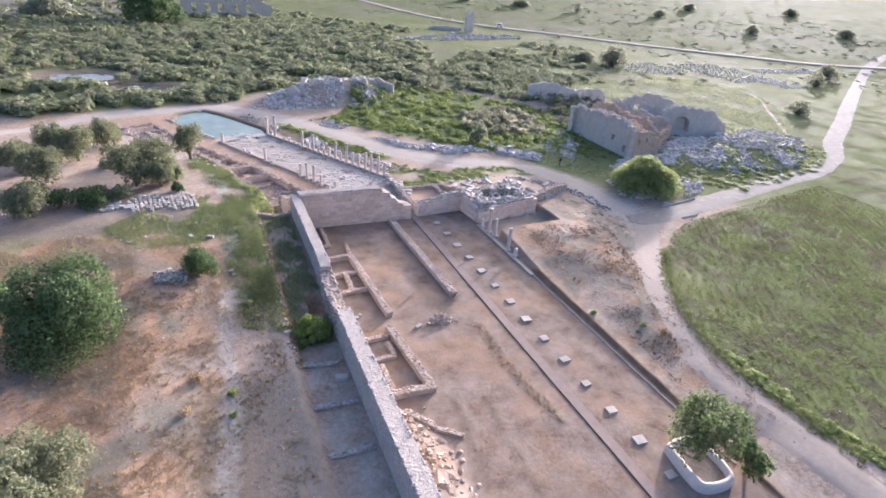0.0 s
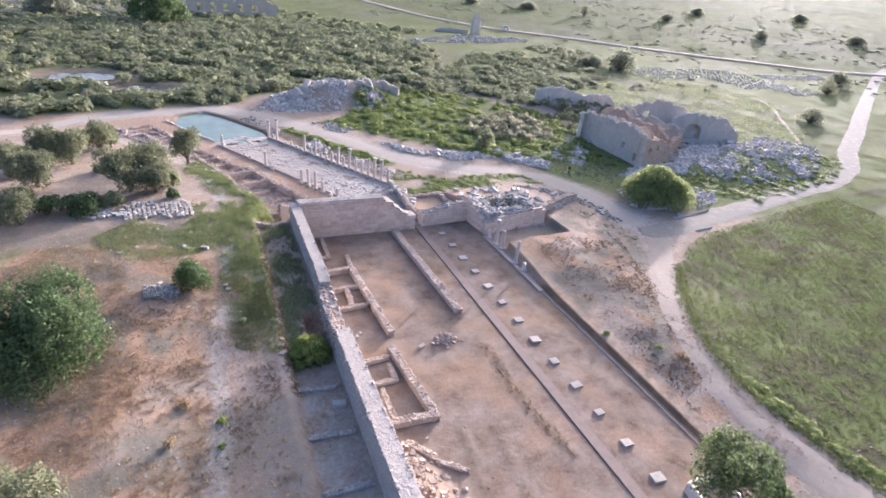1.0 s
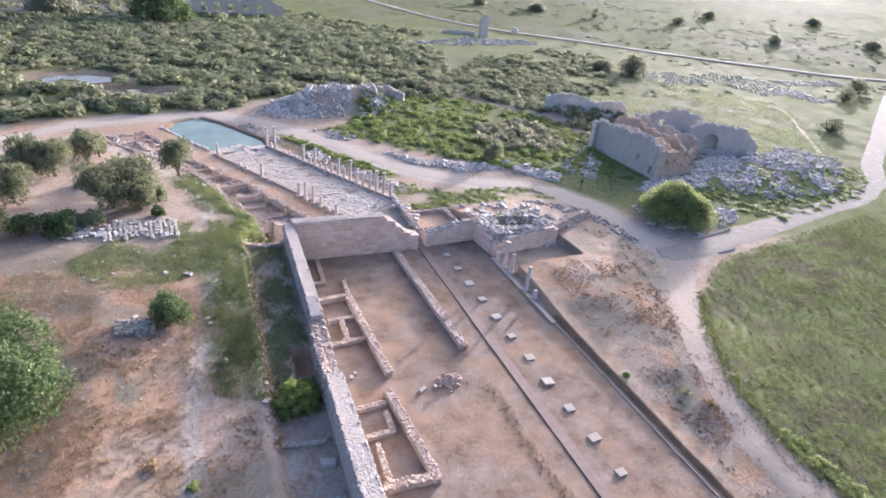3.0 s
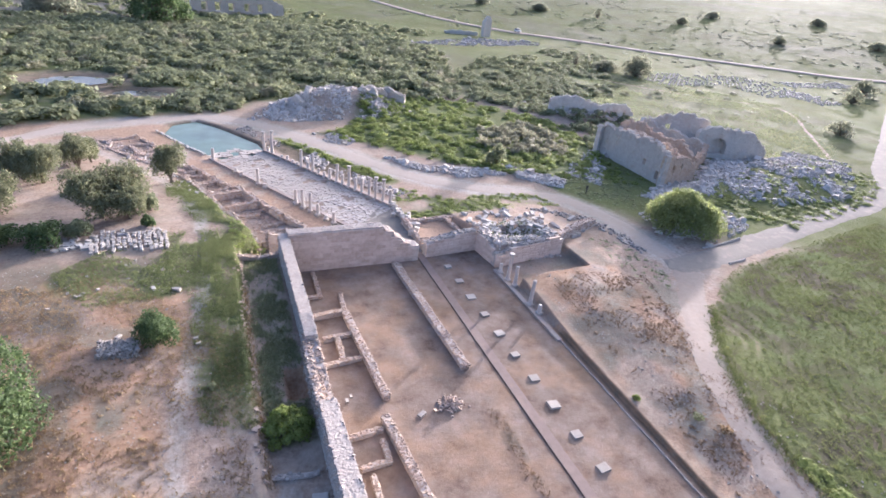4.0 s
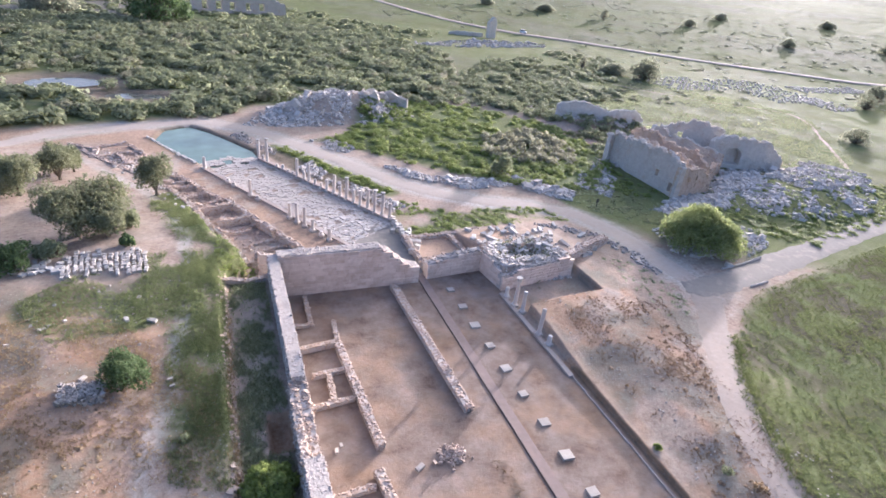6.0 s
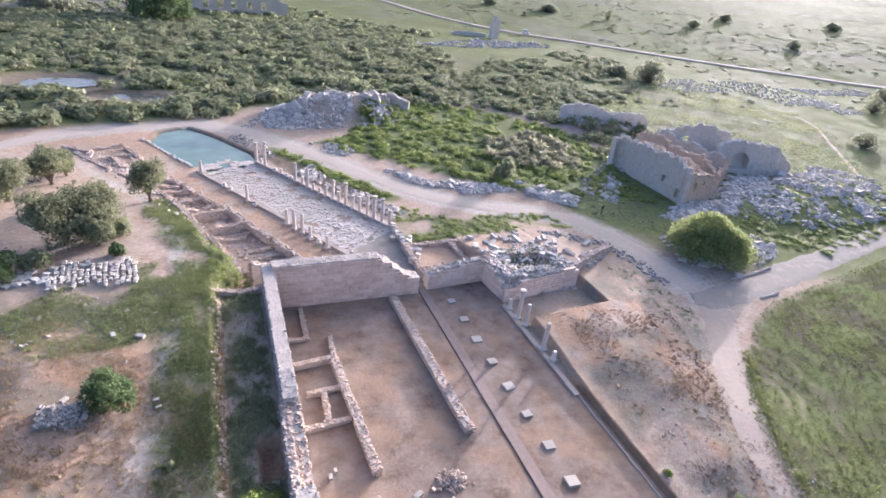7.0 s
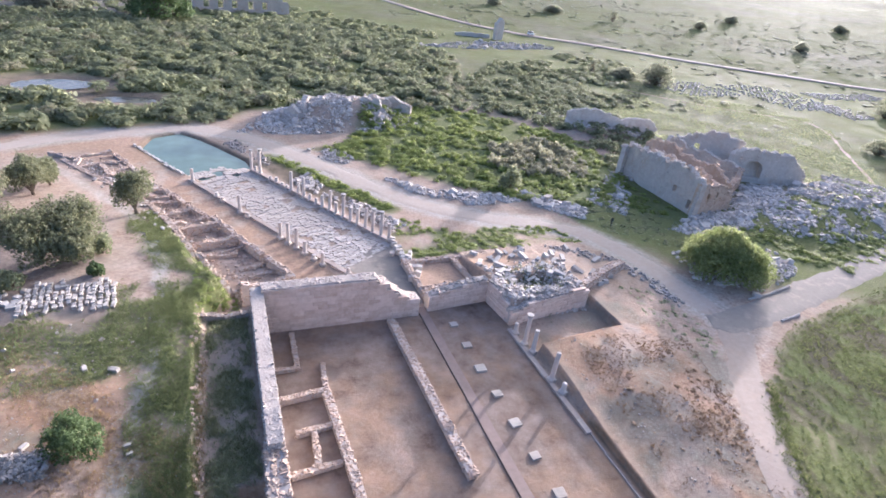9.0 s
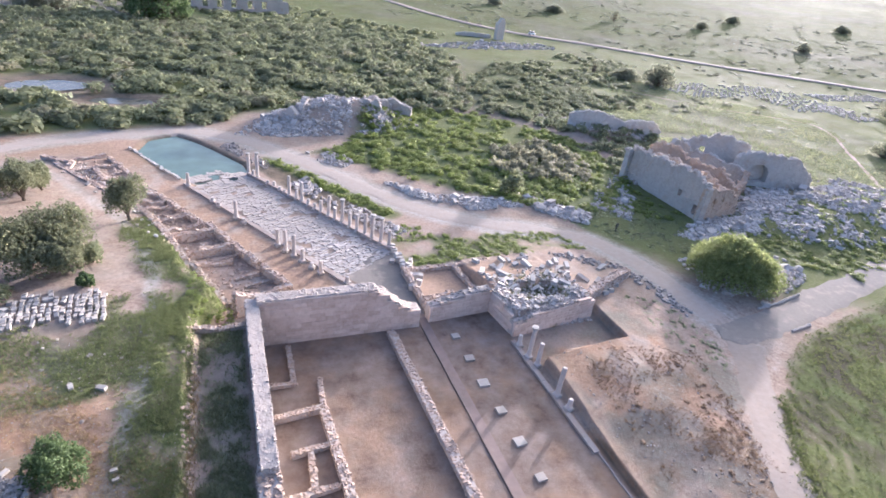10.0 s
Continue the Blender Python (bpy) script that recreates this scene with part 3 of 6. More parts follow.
def scatter_mesh(name, templates, spots, material):
    """One mesh of many copies; spots: x, y, z, width, height."""
    vs, fs, n = [], [], 0
    for x, y, z, w, h in spots:
        v, f = templates[rng.integers(len(templates))]
        a = rng.uniform(0, 6.283)
        c, s = math.cos(a) * w, math.sin(a) * w
        vs.append(np.column_stack([v[:, 0] * c - v[:, 1] * s + x, v[:, 0] * s + v[:, 1] * c + y, v[:, 2] * h + z]))
        fs.append(f + n)
        n += len(v)
    v, f = np.concatenate(vs), np.concatenate(fs)
    me = bpy.data.meshes.new(name)
    k = f.shape[1]
    me.vertices.add(len(v))
    me.vertices.foreach_set("co", v.ravel())
    me.loops.add(f.size)
    me.loops.foreach_set("vertex_index", f.ravel().astype(np.int32))
    me.polygons.add(len(f))
    me.polygons.foreach_set("loop_start", np.arange(0, f.size, k, dtype=np.int32))
    me.materials.append(material)
    me.update(calc_edges=True)
    return me


def blades(count, spread, height, lean=0.35):
    """A tuft of upright blades of unit height."""
    a = rng.uniform(0, 6.283, count)
    p = np.column_stack([rng.normal(0, spread, (count, 2)), np.zeros(count)])
    side = np.column_stack([np.cos(a), np.sin(a), np.zeros(count)]) * 0.09
    tip = p + np.column_stack([rng.normal(0, lean, (count, 2)), height * rng.uniform(0.5, 1.1, count)])
    return np.stack([p - side, p + side, tip], 1).reshape(-1, 3), np.arange(count * 3).reshape(-1, 3)


def spread_points(poly, count, keep=None):
    p = np.array(poly)
    lo, hi = p.min(0), p.max(0)
    out = np.empty((0, 2))
    while len(out) < count:
        q = rng.uniform(lo, hi, (count * 2, 2))
        q = q[inside(q[:, 0], q[:, 1], poly) > 0]
        if keep is not None:
            q = q[rng.uniform(size=len(q)) < keep(q[:, 0], q[:, 1])]
        out = np.concatenate([out, q])
    return out[:count]


# ---- ground sheet ----
def build_ground():
    X, Y = np.meshgrid(GX, GY)
    nx, ny = len(GX), len(GY)
    v = np.column_stack([X.ravel(), Y.ravel(), GRID.ravel()])
    i = np.arange(nx * ny).reshape(ny, nx)
    f = np.stack([i[:-1, :-1], i[:-1, 1:], i[1:, 1:], i[1:, :-1]], -1).reshape(-1, 4)
    me = bpy.data.meshes.new("ground")
    me.vertices.add(len(v))
    me.vertices.foreach_set("co", v.ravel())
    me.loops.add(f.size)
    me.loops.foreach_set("vertex_index", f.ravel().astype(np.int32))
    me.polygons.add(len(f))
    me.polygons.foreach_set("loop_start", np.arange(0, f.size, 4, dtype=np.int32))
    me.polygons.foreach_set("use_smooth", np.ones(len(f), bool))
    me.materials.append(EARTH)
    me.update(calc_edges=True)
    x, y = X.ravel(), Y.ravel()
    xb = west_edge(y)
    court = box(x, y, 10.3, 39.2, -40, 67.4, 0.3)
    wide = fbm(x / 18, y / 18, 41)
    green = np.zeros(len(x))
    green = np.maximum(green, 0.95 * sstep(-1.5, 2.5, inside(x, y, FIELD)))
    green = np.maximum(green, 0.9 * sstep(-3, 4, inside(x, y, GREEN)))
    green = np.maximum(green, (0.55 + 0.5 * wide) * sstep(-6, 4, inside(x, y, SCRUB)))
    mud = np.maximum(bump(x, y, -30, 179, 26, 17), bump(x, y, -13, 166, 20, 10))
    green = green * (1 - 0.95 * mud)
    # grass along the trench and on the upper terrace
    strip = sstep(-7.5, -1.5, x - xb + 3 * (fbm(x / 4, y / 4, 50) - 0.5)) * sstep(0.4, -0.2, x - xb) * box(x, y, -30, 20, 40, 92, 6)
    green = np.maximum(green, 0.45 * strip * sstep(0.3, 0.6, fbm(x / 2, y / 2, 51)) + 0.42 * strip)
    green = np.maximum(green, (0.18 + 0.42 * sstep(0.3, 0.6, fbm(x / 2.5, y / 2.5, 57))) * box(x, y, 5.2, 9.6, 37, 68, 0.8) * (1 - box(x, y, 7.4, 10, 41.4, 46, 0.3)))
    green = np.maximum(green, 0.62 * box(x, y, -6, 4, 55, 73, 3) * sstep(0.28, 0.55, fbm(x / 5, y / 5, 58)))
    green = np.maximum(green, 0.55 * box(x, y, -26, -8, 52, 66, 5) * sstep(0.4, 0.6, fbm(x / 6, y / 6, 59)))
    green = np.maximum(green, 0.75 * box(x, y, 31, 62, 79.5, 88, 1.5) * sstep(0.25, 0.55, fbm(x / 5, y / 5, 60)))
    green = np.maximum(green, 0.8 * sstep(3.2, 1.0, line_distance(x, y, [(17, 123), (23, 113), (29, 104), (34, 96.5)])))
    green = np.maximum(green, 0.95 * sstep(26, 12, line_distance(x, y, [(78, 98), (90, 80), (112, 70), (140, 76)])) * sstep(64, 68, x))
    green = np.maximum(green, 0.75 * bump(x, y, 116, 104, 40, 26))
    far = sstep(95, 150, np.hypot(x - 20, y - 60)) * (1 - sstep(-4, 4, inside(x, y, SCRUB)))
    green = np.maximum(green, far * (0.55 + 0.4 * wide + 0.7 * (fbm(x / 60, y / 60, 43) - 0.45)) * (x > -20))
    green = np.maximum(green, 0.6 * bump(x, y, 225, 260, 60, 26, -30))
    pale = 0.56 * sstep(1.7, 0.2, line_distance(x, y, TRACK) + 0.8 * (fbm(x / 3, y / 3, 61) - 0.5))
    pale = np.maximum(pale, 0.4 * box(x, y, -16, 14, 74, 122, 2) * sstep(xb, xb + 1, x) * sstep(0.4, 0.6, fbm(x / 2, y / 2, 64)))
    pale = np.maximum(pale, 0.16 * box(x, y, 40, 66, 5, 66, 2) * sstep(0.35, 0.7, fbm(x / 5, y / 5, 63)))
    pale = np.maximum(pale, 0.26 * sstep(9, 3, line_distance(x, y, ROAD_SOUTH)) * (inside(x, y, FIELD) < 0))
    pale = np.maximum(pale, 0.7 * sstep(5.5, 2, line_distance(x, y, ROAD_MAIN)) * sstep(-40, -20, x))
    # Trench floor painted paler to lift the deep shade there.
    pale = np.maximum(pale, 0.45 * box(x, y, 5.2, 9.6, -20, 37, 0.4) * sstep(0.3, 0.6, fbm(x / 2, y / 2, 65)))
    pale = pale * (1 - court) * sstep(0.5, -1, inside(x, y, FIELD))
    red = 0.75 * box(x, y, -60, 1, 8, 66, 5) * sstep(0.28, 0.6, fbm(x / 6, y / 6, 71))
    red = np.maximum(red, 0.95 * bump(x, y, -18, 36, 11, 9))
    red = np.maximum(red, 0.7 * box(x, y, 40.5, 57, 10, 60, 2) * sstep(0.38, 0.58, fbm(x / 4, y / 4, 72)))
    red = np.maximum(red, 0.45 * box(x, y, 30.8, 47, 68.5, 78, 0.6))
    red = np.maximum(red, 0.5 * sstep(3.4, 2.0, line_distance(x, y, [(0, 111), (6.5, 98), (13, 86), (18.5, 77)]) + 0.6 * (fbm(x / 2, y / 2, 73) - 0.5)))
    red = np.maximum(red, 0.3 * box(x, y, -16, 14, 72, 124, 2) * sstep(xb - 1, xb + 1, x))
    red = np.maximum(red, 0.5 * sstep(9, 4, line_distance(x, y, [(-30, 130), (-12, 134), (-8, 122)])))
    red = np.maximum(red, 0.9 * bump(x, y, 177, 172, 26, 12, -50) * sstep(0.3, 0.55, fbm(x / 8, y / 8, 74)))
    red = np.maximum(red, far * 0.75 * sstep(0.5, 0.66, fbm(x / 35, y / 22, 75)))
    red = np.maximum(red, box(x, y, 7.6, 9.9, 41.6, 45.8, 0.3))
    red = np.maximum(red, 0.9 * box(x, y, 39.4, 40.3, -40, 47, 0.2))
    red = red * sstep(0.5, -1, inside(x, y, FIELD))
    straw = far * (0.8 + 0.4 * sstep(0.42, 0.60, fbm(x / 40, y / 40, 81)))
    straw = np.maximum(straw, 0.62 * box(x, y, -40, -2, 10, 68, 4) * sstep(0.42, 0.62, fbm(x / 4, y / 4, 82)))
    straw = np.maximum(straw, (0.2 + 0.35 * sstep(0.4, 0.6, fbm(x / 5, y / 5, 89))) * box(x, y, 40.4, 62, 8, 66, 2))
    # Darker cover deepens the west wall's cast shadow on the near terrace.
    straw = np.maximum(straw, 0.5 * box(x, y, -6, 4.8, -20, 33, 1.5))
    straw = np.maximum(straw, 0.55 * sstep(210, 330, x + 0.2 * y))
    for line in ARCS:
        green = green - 0.3 * sstep(0.6, 0.2, line_distance(x, y, line))
    furrow = sstep(0.42, 0.62, fbm(x / 2.2, y / 2.2, 46)) * (0.5 + 0.3 * sstep(0.4, 0.6, fbm(x / 14, y / 14, 47)))
    mottled = far * 0.34 * sstep(0.5, 0.62, fbm(x / 9, y / 9, 48)) * sstep(0.4, 0.55, fbm(x / 50, y / 50, 49))
    wet_dark = 0.75 * mud + 0.7 * sstep(-2.5, 0.2, inside(x, y, POOL))
    wet_dark = np.maximum(wet_dark, 0.62 * sstep(3.0, 1.6, line_distance(x, y, [(15.8, 119), (23, 106), (31, 92.5)]) + fbm(x / 3, y / 3, 44) - 0.5))
    # Dark brown strip along the ditch beside the court.
    wet_dark = np.maximum(wet_dark, 0.5 * box(x, y, 39.5, 40.2, -40, 46, 0.15))
    wet_dark = np.maximum(np.maximum(wet_dark, furrow * sstep(-0.5, 2, inside(x, y, FIELD))), mottled)
    # Ridge lines browned in broken patches.
    for line in RIDGES:
        wet_dark = np.maximum(wet_dark, (0.5 if line is RIDGES[2] else 0.36) * sstep(1.3, 0.2, line_distance(x, y, line)) * sstep(0.25, 0.55, fbm(x / 1.5, y / 1.5, 24)))
    for name, bands in (("soil", (green * (1 - court), pale, red)), ("cover", (straw * (1 - court), wet_dark, court))):
        layer = me.color_attributes.new(name, "FLOAT_COLOR", "POINT")
        layer.data.foreach_set("color", np.column_stack([*(np.clip(b, 0, 1) for b in bands), np.ones(len(x))]).ravel())
    return tagged(new("ground", me), "dry reddish earth with grass and gravel patches", "ground", kind="structure")


build_ground()


def ribbon(name, pts, widths, label, lift=0.05, step=1.2, seed=0):
    """A gravel road that lies on the ground; widths: at the start and the end."""
    line = spline(pts, step)
    verts, faces, n = [], [], 7
    for i, p in enumerate(line):
        d = (line[min(i + 1, len(line) - 1)] - line[max(i - 1, 0)]).normalized()
        side = Vector((-d.y, d.x, 0))
        w = widths[0] + (widths[1] - widths[0]) * i / len(line)
        w *= math.sqrt(1 - max(0, 1 - min(i, len(line) - 1 - i) * step / 3.0) ** 2) * 0.98 + 0.02
        for k in range(n):
            u = k / (n - 1) * 2 - 1
            o = u * w * 0.5
            if abs(u) == 1:
                o += u * 1.5 * (float(fbm(i * step / 2.6, seed + u, 5)) - 0.5)
            q = p + side * o
            rut = -0.03 if abs(abs(u) - 0.34) < 0.1 else 0.0
            verts.append((q.x, q.y, gz(q.x, q.y) + (lift * (1 if abs(u) < 1 else -0.6)) + rut))
        if i:
            for k in range(n - 1):
                a = (i - 1) * n + k
                faces.append((a, a + 1, a + n + 1, a + n))
    return tagged(new(name, mesh_of(name, verts, faces, GRAVEL if name == "road_3" else BAND if name == "road_5" else TRACKSAND, True)), label, "road", kind="structure")


ribbon("road_1", ROAD_MAIN, (4.2, 4.2), "pale sandy track winding past the ruins", seed=1)
ribbon("road_2", ROAD_SOUTH, (4.5, 4.6), "wide pale gravel road beside the green field", seed=2)
ribbon("road_3", ROAD_EAST, (5.5, 7.0), "pale gravel road curving towards the plain", 0.09, 2.0, seed=3)
ribbon("road_5", PATH_PLAIN, (1.3, 1.3), "faint sandy path across the plain", 0.05, 1.5, seed=6)
ribbon("road_4", ROAD_FAR, (6.5, 8.0), "straight pale road across the plain", 0.5, 6.0, seed=4)


def sheet(name, poly, z, material, label):
    return tagged(new(name, mesh_of(name, [(x, y, z) for x, y in poly], [list(range(len(poly)))], material)), label, "water", kind="structure")


def ring(cx, cy, rx, ry, n=28, seed=0):
    return [(cx + rx * math.cos(a) * (0.8 + 0.4 * float(vnoise(2 * math.cos(a) + 5, 2 * math.sin(a) + 5, seed))), cy + ry * math.sin(a) * (0.8 + 0.4 * float(vnoise(2 * math.cos(a) + 9, 2 * math.sin(a) + 9, seed)))) for a in (6.283 * k / n for k in range(n))]


sheet("water_1", [(x + (x - 3) * 0.08, y + (y - 124) * 0.08) for x, y in POOL], -0.42, POOLWATER, "still greenish water flooding the paved street")
sheet("water_2", ring(-32, 180, 9.5, 6.5, seed=2), -0.42, PONDWATER, "shallow marsh pond among scrub")
sheet("water_3", ring(-13.5, 166, 8, 2.8, seed=5), -0.40, PONDWATER, "narrow marsh pond among scrub")

# ---- masonry ----
BLOCKS = []
for k in range(8):
    v, f = chamfer_box(0.09, 0.035)
    BLOCKS.append((v, f))


def block_meshes(name, material):
    return [mesh_of(name, v, f, material) for v, f in BLOCKS]


ASHLAR_BLOCKS = block_meshes("block", ASHLAR)
WHITE_BLOCKS = block_meshes("block", WHITESTONE)
PALE_BLOCKS = block_meshes("block", PALEBLOCK)
SLABS = block_meshes("slab", SLAB)


def prism(profile, thick, batter=0.0):
    """A wall body along x with a stepped top; profile: (s, top), base at 0; faces at y = 0 and y = thick."""
    n = len(profile)
    v = []
    for y in (0, thick):
        k = batter if y == 0 else -batter
        v += [(s, y, -0.6) for s, _ in profile] + [(s, y + k, h) for s, h in profile]
    f = []
    for i in range(n - 1):
        f.append((i, i + 1, n + i + 1, n + i))
        f.append((2 * n + i + 1, 2 * n + i, 3 * n + i, 3 * n + i + 1))
        f.append((n + i, n + i + 1, 3 * n + i + 1, 3 * n + i))
    f.append((0, n, 3 * n, 2 * n))
    f.append((n - 1, 3 * n - 1, 4 * n - 1, 2 * n - 1))
    return v, f


def wall_frame(p0, p1, z):
    d = math.degrees(math.atan2(p1[1] - p0[1], p1[0] - p0[0]))
    return pose(p0[0], p0[1], z, 0, 0, d), math.hypot(p1[0] - p0[0], p1[1] - p0[1])


def ashlar_wall(name, p0, p1, z, thick, profile, course, length, label, seed, cap=True, cap_size=0.42, cap_mat=None):
    """A wall of squared blocks seen on its face side (the right of p0 to p1), rubble on its top. profile: (share of length, height)."""
    r = np.random.default_rng(seed)
    m, span = wall_frame(p0, p1, z)
    top = thing(name, label, "wall", kind="structure")
    top.matrix_basis = m
    ss, hs = [q[0] * span for q in profile], [q[1] for q in profile]
    fine = np.unique(np.concatenate([np.linspace(0, span, int(span / 0.8) + 2), ss]))
    body = [(s, max(0.1, np.interp(s, ss, hs) - 0.10)) for s in fine]
    v, f = prism(body, thick - 0.22)
    part("core", mesh_of("core", np.array(v) + (0, 0.22, 0), f, CORE), top)
    zc, row = 0.0, 0
    while zc < max(hs):
        h = course * r.uniform(0.86, 1.14)
        s = -r.uniform(0, length * 0.4)
        while s < span:
            w = length * r.uniform(0.6, 1.5)
            a, b = max(s, 0), min(s + w, span)
            if b - a > 0.18 and zc + h <= np.interp((a + b) / 2, ss, hs) + 0.1:
                proud = r.uniform(-0.03, 0.035)
                part("block", ASHLAR_BLOCKS[r.integers(8)], top, m=Matrix.Translation(((a + b) / 2, 0.17 - proud, zc + h / 2)) @ Matrix.Diagonal((b - a - 0.02, 0.42, h - 0.018, 1)))
            s += w
        zc += h
        row += 1
    if cap:
        heap = Heap()
        for _ in range(int(span * thick / (cap_size * cap_size) * 1.5)):
            s, y = r.uniform(0.1, span - 0.1), r.uniform(0.12, thick - 0.05)
            add_rock(heap, s, y, np.interp(s, ss, hs) - 0.08 + r.uniform(-0.06, 0.06) * cap_size * 3, cap_size * r.uniform(0.6, 1.3), 0.55 if cap_mat is None else 0.3, 0.4 if cap_mat is None else 0.12)
        part("capping", heap.mesh("capping", cap_mat or GREYSTONE), top, "loose pale rubble along the wall top", "stuff")
    return top


def rubble_wall(name, p0, p1, z, thick, profile, size, material, label, seed, kind="structure", batter=0.0, flat=0.55):
    """A wall of undressed stones on all sides."""
    r = np.random.default_rng(seed)
    m, span = wall_frame(p0, p1, z)
    top = thing(name, label, "wall", kind=kind)
    top.matrix_basis = m @ Matrix.Translation((0, -thick / 2, 0))
    ss, hs = [q[0] * span for q in profile], [q[1] for q in profile]
    fine = np.unique(np.concatenate([np.linspace(0, span, int(span / 0.6) + 2), ss]))
    wave = lambda s: (0.12 if flat > 0.5 else 0.04) * size * 5 * (float(vnoise(s / 1.3, seed * 3.1, 2)) - 0.5)
    body = [(s, max(0.05, np.interp(s, ss, hs) + wave(s) - size * 0.2)) for s in fine]
    part("core", mesh_of("core", *prism(body, thick, batter), CORE), top)
    heap = Heap()
    for _ in range(int(span * thick / (size * size) * 1.7)):
        s, y = r.uniform(0, span), r.uniform(batter, thick - batter)
        add_rock(heap, s, y, np.interp(s, ss, hs) + wave(s) - size * (0.26 if flat > 0.5 else 0.2) + r.uniform(-0.3, 0.3) * size * 0.35 * flat, size * r.uniform(0.6, 1.45), flat, 0.4 if flat > 0.5 else 0.1)
    for side in (0, 1):
        for _ in range(int(span * np.mean(hs) / (size * size) * 1.0)):
            s = r.uniform(0, span)
            u = r.uniform(0, 1)
            h = (np.interp(s, ss, hs) + wave(s)) * u
            add_rock(heap, s, (batter * u + 0.07) if side == 0 else (thick - 0.07 - batter * u), h, size * r.uniform(0.6, 1.3), 0.75)
    for e in (0, span):
        for _ in range(int(thick * hs[0] / (size * size) * 1.5)):
            add_rock(heap, e, r.uniform(0, thick), r.uniform(0, hs[0] if e == 0 else hs[-1]), size * r.uniform(0.7, 1.2), 0.8)
    part("rubble_facing", heap.mesh("rubble_facing", material), top, kind="stuff")
    return top


# the great walls of the court
ashlar_wall("wall_north_1", (11.0, 66.2), (28.9, 66.0), 0, 1.7, [(0, 5.7), (0.70, 5.8), (0.72, 5.3), (0.78, 4.9), (0.80, 4.2), (0.85, 3.8), (0.87, 3.2), (0.93, 2.7), (1, 2.4)], 0.50, 1.25, "tall wall of squared pinkish limestone blocks, broken at one end", 11, cap_size=0.30, cap_mat=WALLTOP)
ashlar_wall("wall_north_2", (30.3, 66.5), (38.5, 67.2), 0, 1.2, [(0, 2.3), (0.3, 2.7), (0.6, 3.2), (1, 3.4)], 0.50, 1.1, "wall of squared limestone blocks with rubble on top", 12)
ashlar_wall("wall_corner_1", (38.5, 67.3), (39.25, 61.8), 0, 1.0, [(0, 3.3), (0.6, 3.0), (0.85, 2.2), (1, 2.3)], 0.50, 1.1, "short return wall of limestone blocks", 13)
ashlar_wall("wall_corner_2", (39.2, 61.75), (51.5, 63.3), 0, 1.1, [(0, 2.2), (0.1, 2.0), (0.2, 2.7), (0.6, 3.0), (0.9, 3.1), (1, 2.6)], 0.42, 0.95, "worn limestone block wall below a rubble platform", 14)
rubble_wall("wall_east_1", (51.7, 65.2), (63.0, 70.8), 0.9, 1.0, [(0, 1.7), (0.7, 1.4), (1, 0.8)], 0.32, WARMSTONE, "low rubble wall running on from the platform", 15)
rubble_wall("wall_west_1", (10.45, 10.0), (10.45, 38.0), 0, 1.65, [(0, 4.45), (1, 4.45)], 0.22, WALLTOP, "thick pale rubble wall with a cobbled top", 16, batter=0.08, flat=0.16)
rubble_wall("wall_west_2", (9.95, 37.8), (10.05, 47.6), 0, 0.6, [(0, 4.2), (0.25, 3.7), (0.6, 3.6), (1, 4.2)], 0.36, WARMSTONE, "thinner collapsed stretch of rubble wall", 17)
rubble_wall("wall_west_3", (10.6, 46.8), (10.6, 67.6), 0, 1.35, [(0, 4.6), (0.15, 5.0), (1, 5.3)], 0.23, WALLTOP, "thick pale rubble wall meeting the tall block wall", 18, batter=0.05, flat=0.16)
rubble_wall("wall_west_4", (10.72, 38.2), (10.8, 47.0), 0, 0.95, [(0, 3.2), (0.5, 3.3), (1, 4.0)], 0.34, WARMSTONE, "crumbling inner face of the long wall", 19)

# ---- low room walls inside the court ----
LOW = [
    ((16.3, 59.6), (15.95, 55.3), 0.45, 0.5), ((15.95, 55.3), (16.7, 40.8), 0.75, 0.75), ((11.6, 55.2), (15.8, 55.6), 0.55, 0.75),
    ((12.6, 51.0), (15.8, 51.4), 0.5, 0.6), ((14.1, 51.0), (13.9, 47.0), 0.5, 0.6), ((11.7, 46.8), (15.8, 47.2), 0.5, 0.5),
    ((15.8, 38.4), (16.8, 27.6), 0.75, 0.75), ((12.4, 28.2), (16.9, 28.0), 0.7, 0.7), ((11.6, 37.0), (15.2, 37.2), 0.5, 0.5),
    ((12.4, 33.6), (15.0, 33.7), 0.45, 0.5), ((14.8, 33.8), (14.9, 36.0), 0.45, 0.5), ((13.1, 32.6), (13.0, 28.4), 0.45, 0.55),
    ((25.2, 65.3), (26.0, 42.8), 0.9, 0.75), ((13.9, 65.2), (13.8, 59.8), 0.45, 0.6), ((11.6, 59.6), (14.0, 59.6), 0.4, 0.5),
    ((13.2, 26.0), (15.0, 23.6), 0.5, 0.4), ((15.0, 23.4), (17.2, 21.6), 0.4, 0.3),
]
for k, (a, b, w, h) in enumerate(LOW):
    rubble_wall("low_wall", a, b, -0.03, w, [(0, h), (0.5, h * 1.05), (1, h * 0.92)], 0.26, WARMSTONE, "low footing wall of small reddish rubble", 30 + k, kind="")

# ---- trench cross walls and the collapsed heap beside the thick wall ----
for k, (a, b) in enumerate([((5.4, 34.3), (8.9, 33.7)), ((5.2, 28.4), (9.2, 28.0)), ((5.4, 22.7), (9.2, 22.5))]):
    rubble_wall("low_wall", a, b, gz((a[0] + b[0]) / 2, (a[1] + b[1]) / 2) - 0.1, 0.45, [(0, 0.35), (1, 0.4)], 0.3, GREYSTONE, "low grey cross wall in the shaded trench", 60 + k, kind="")


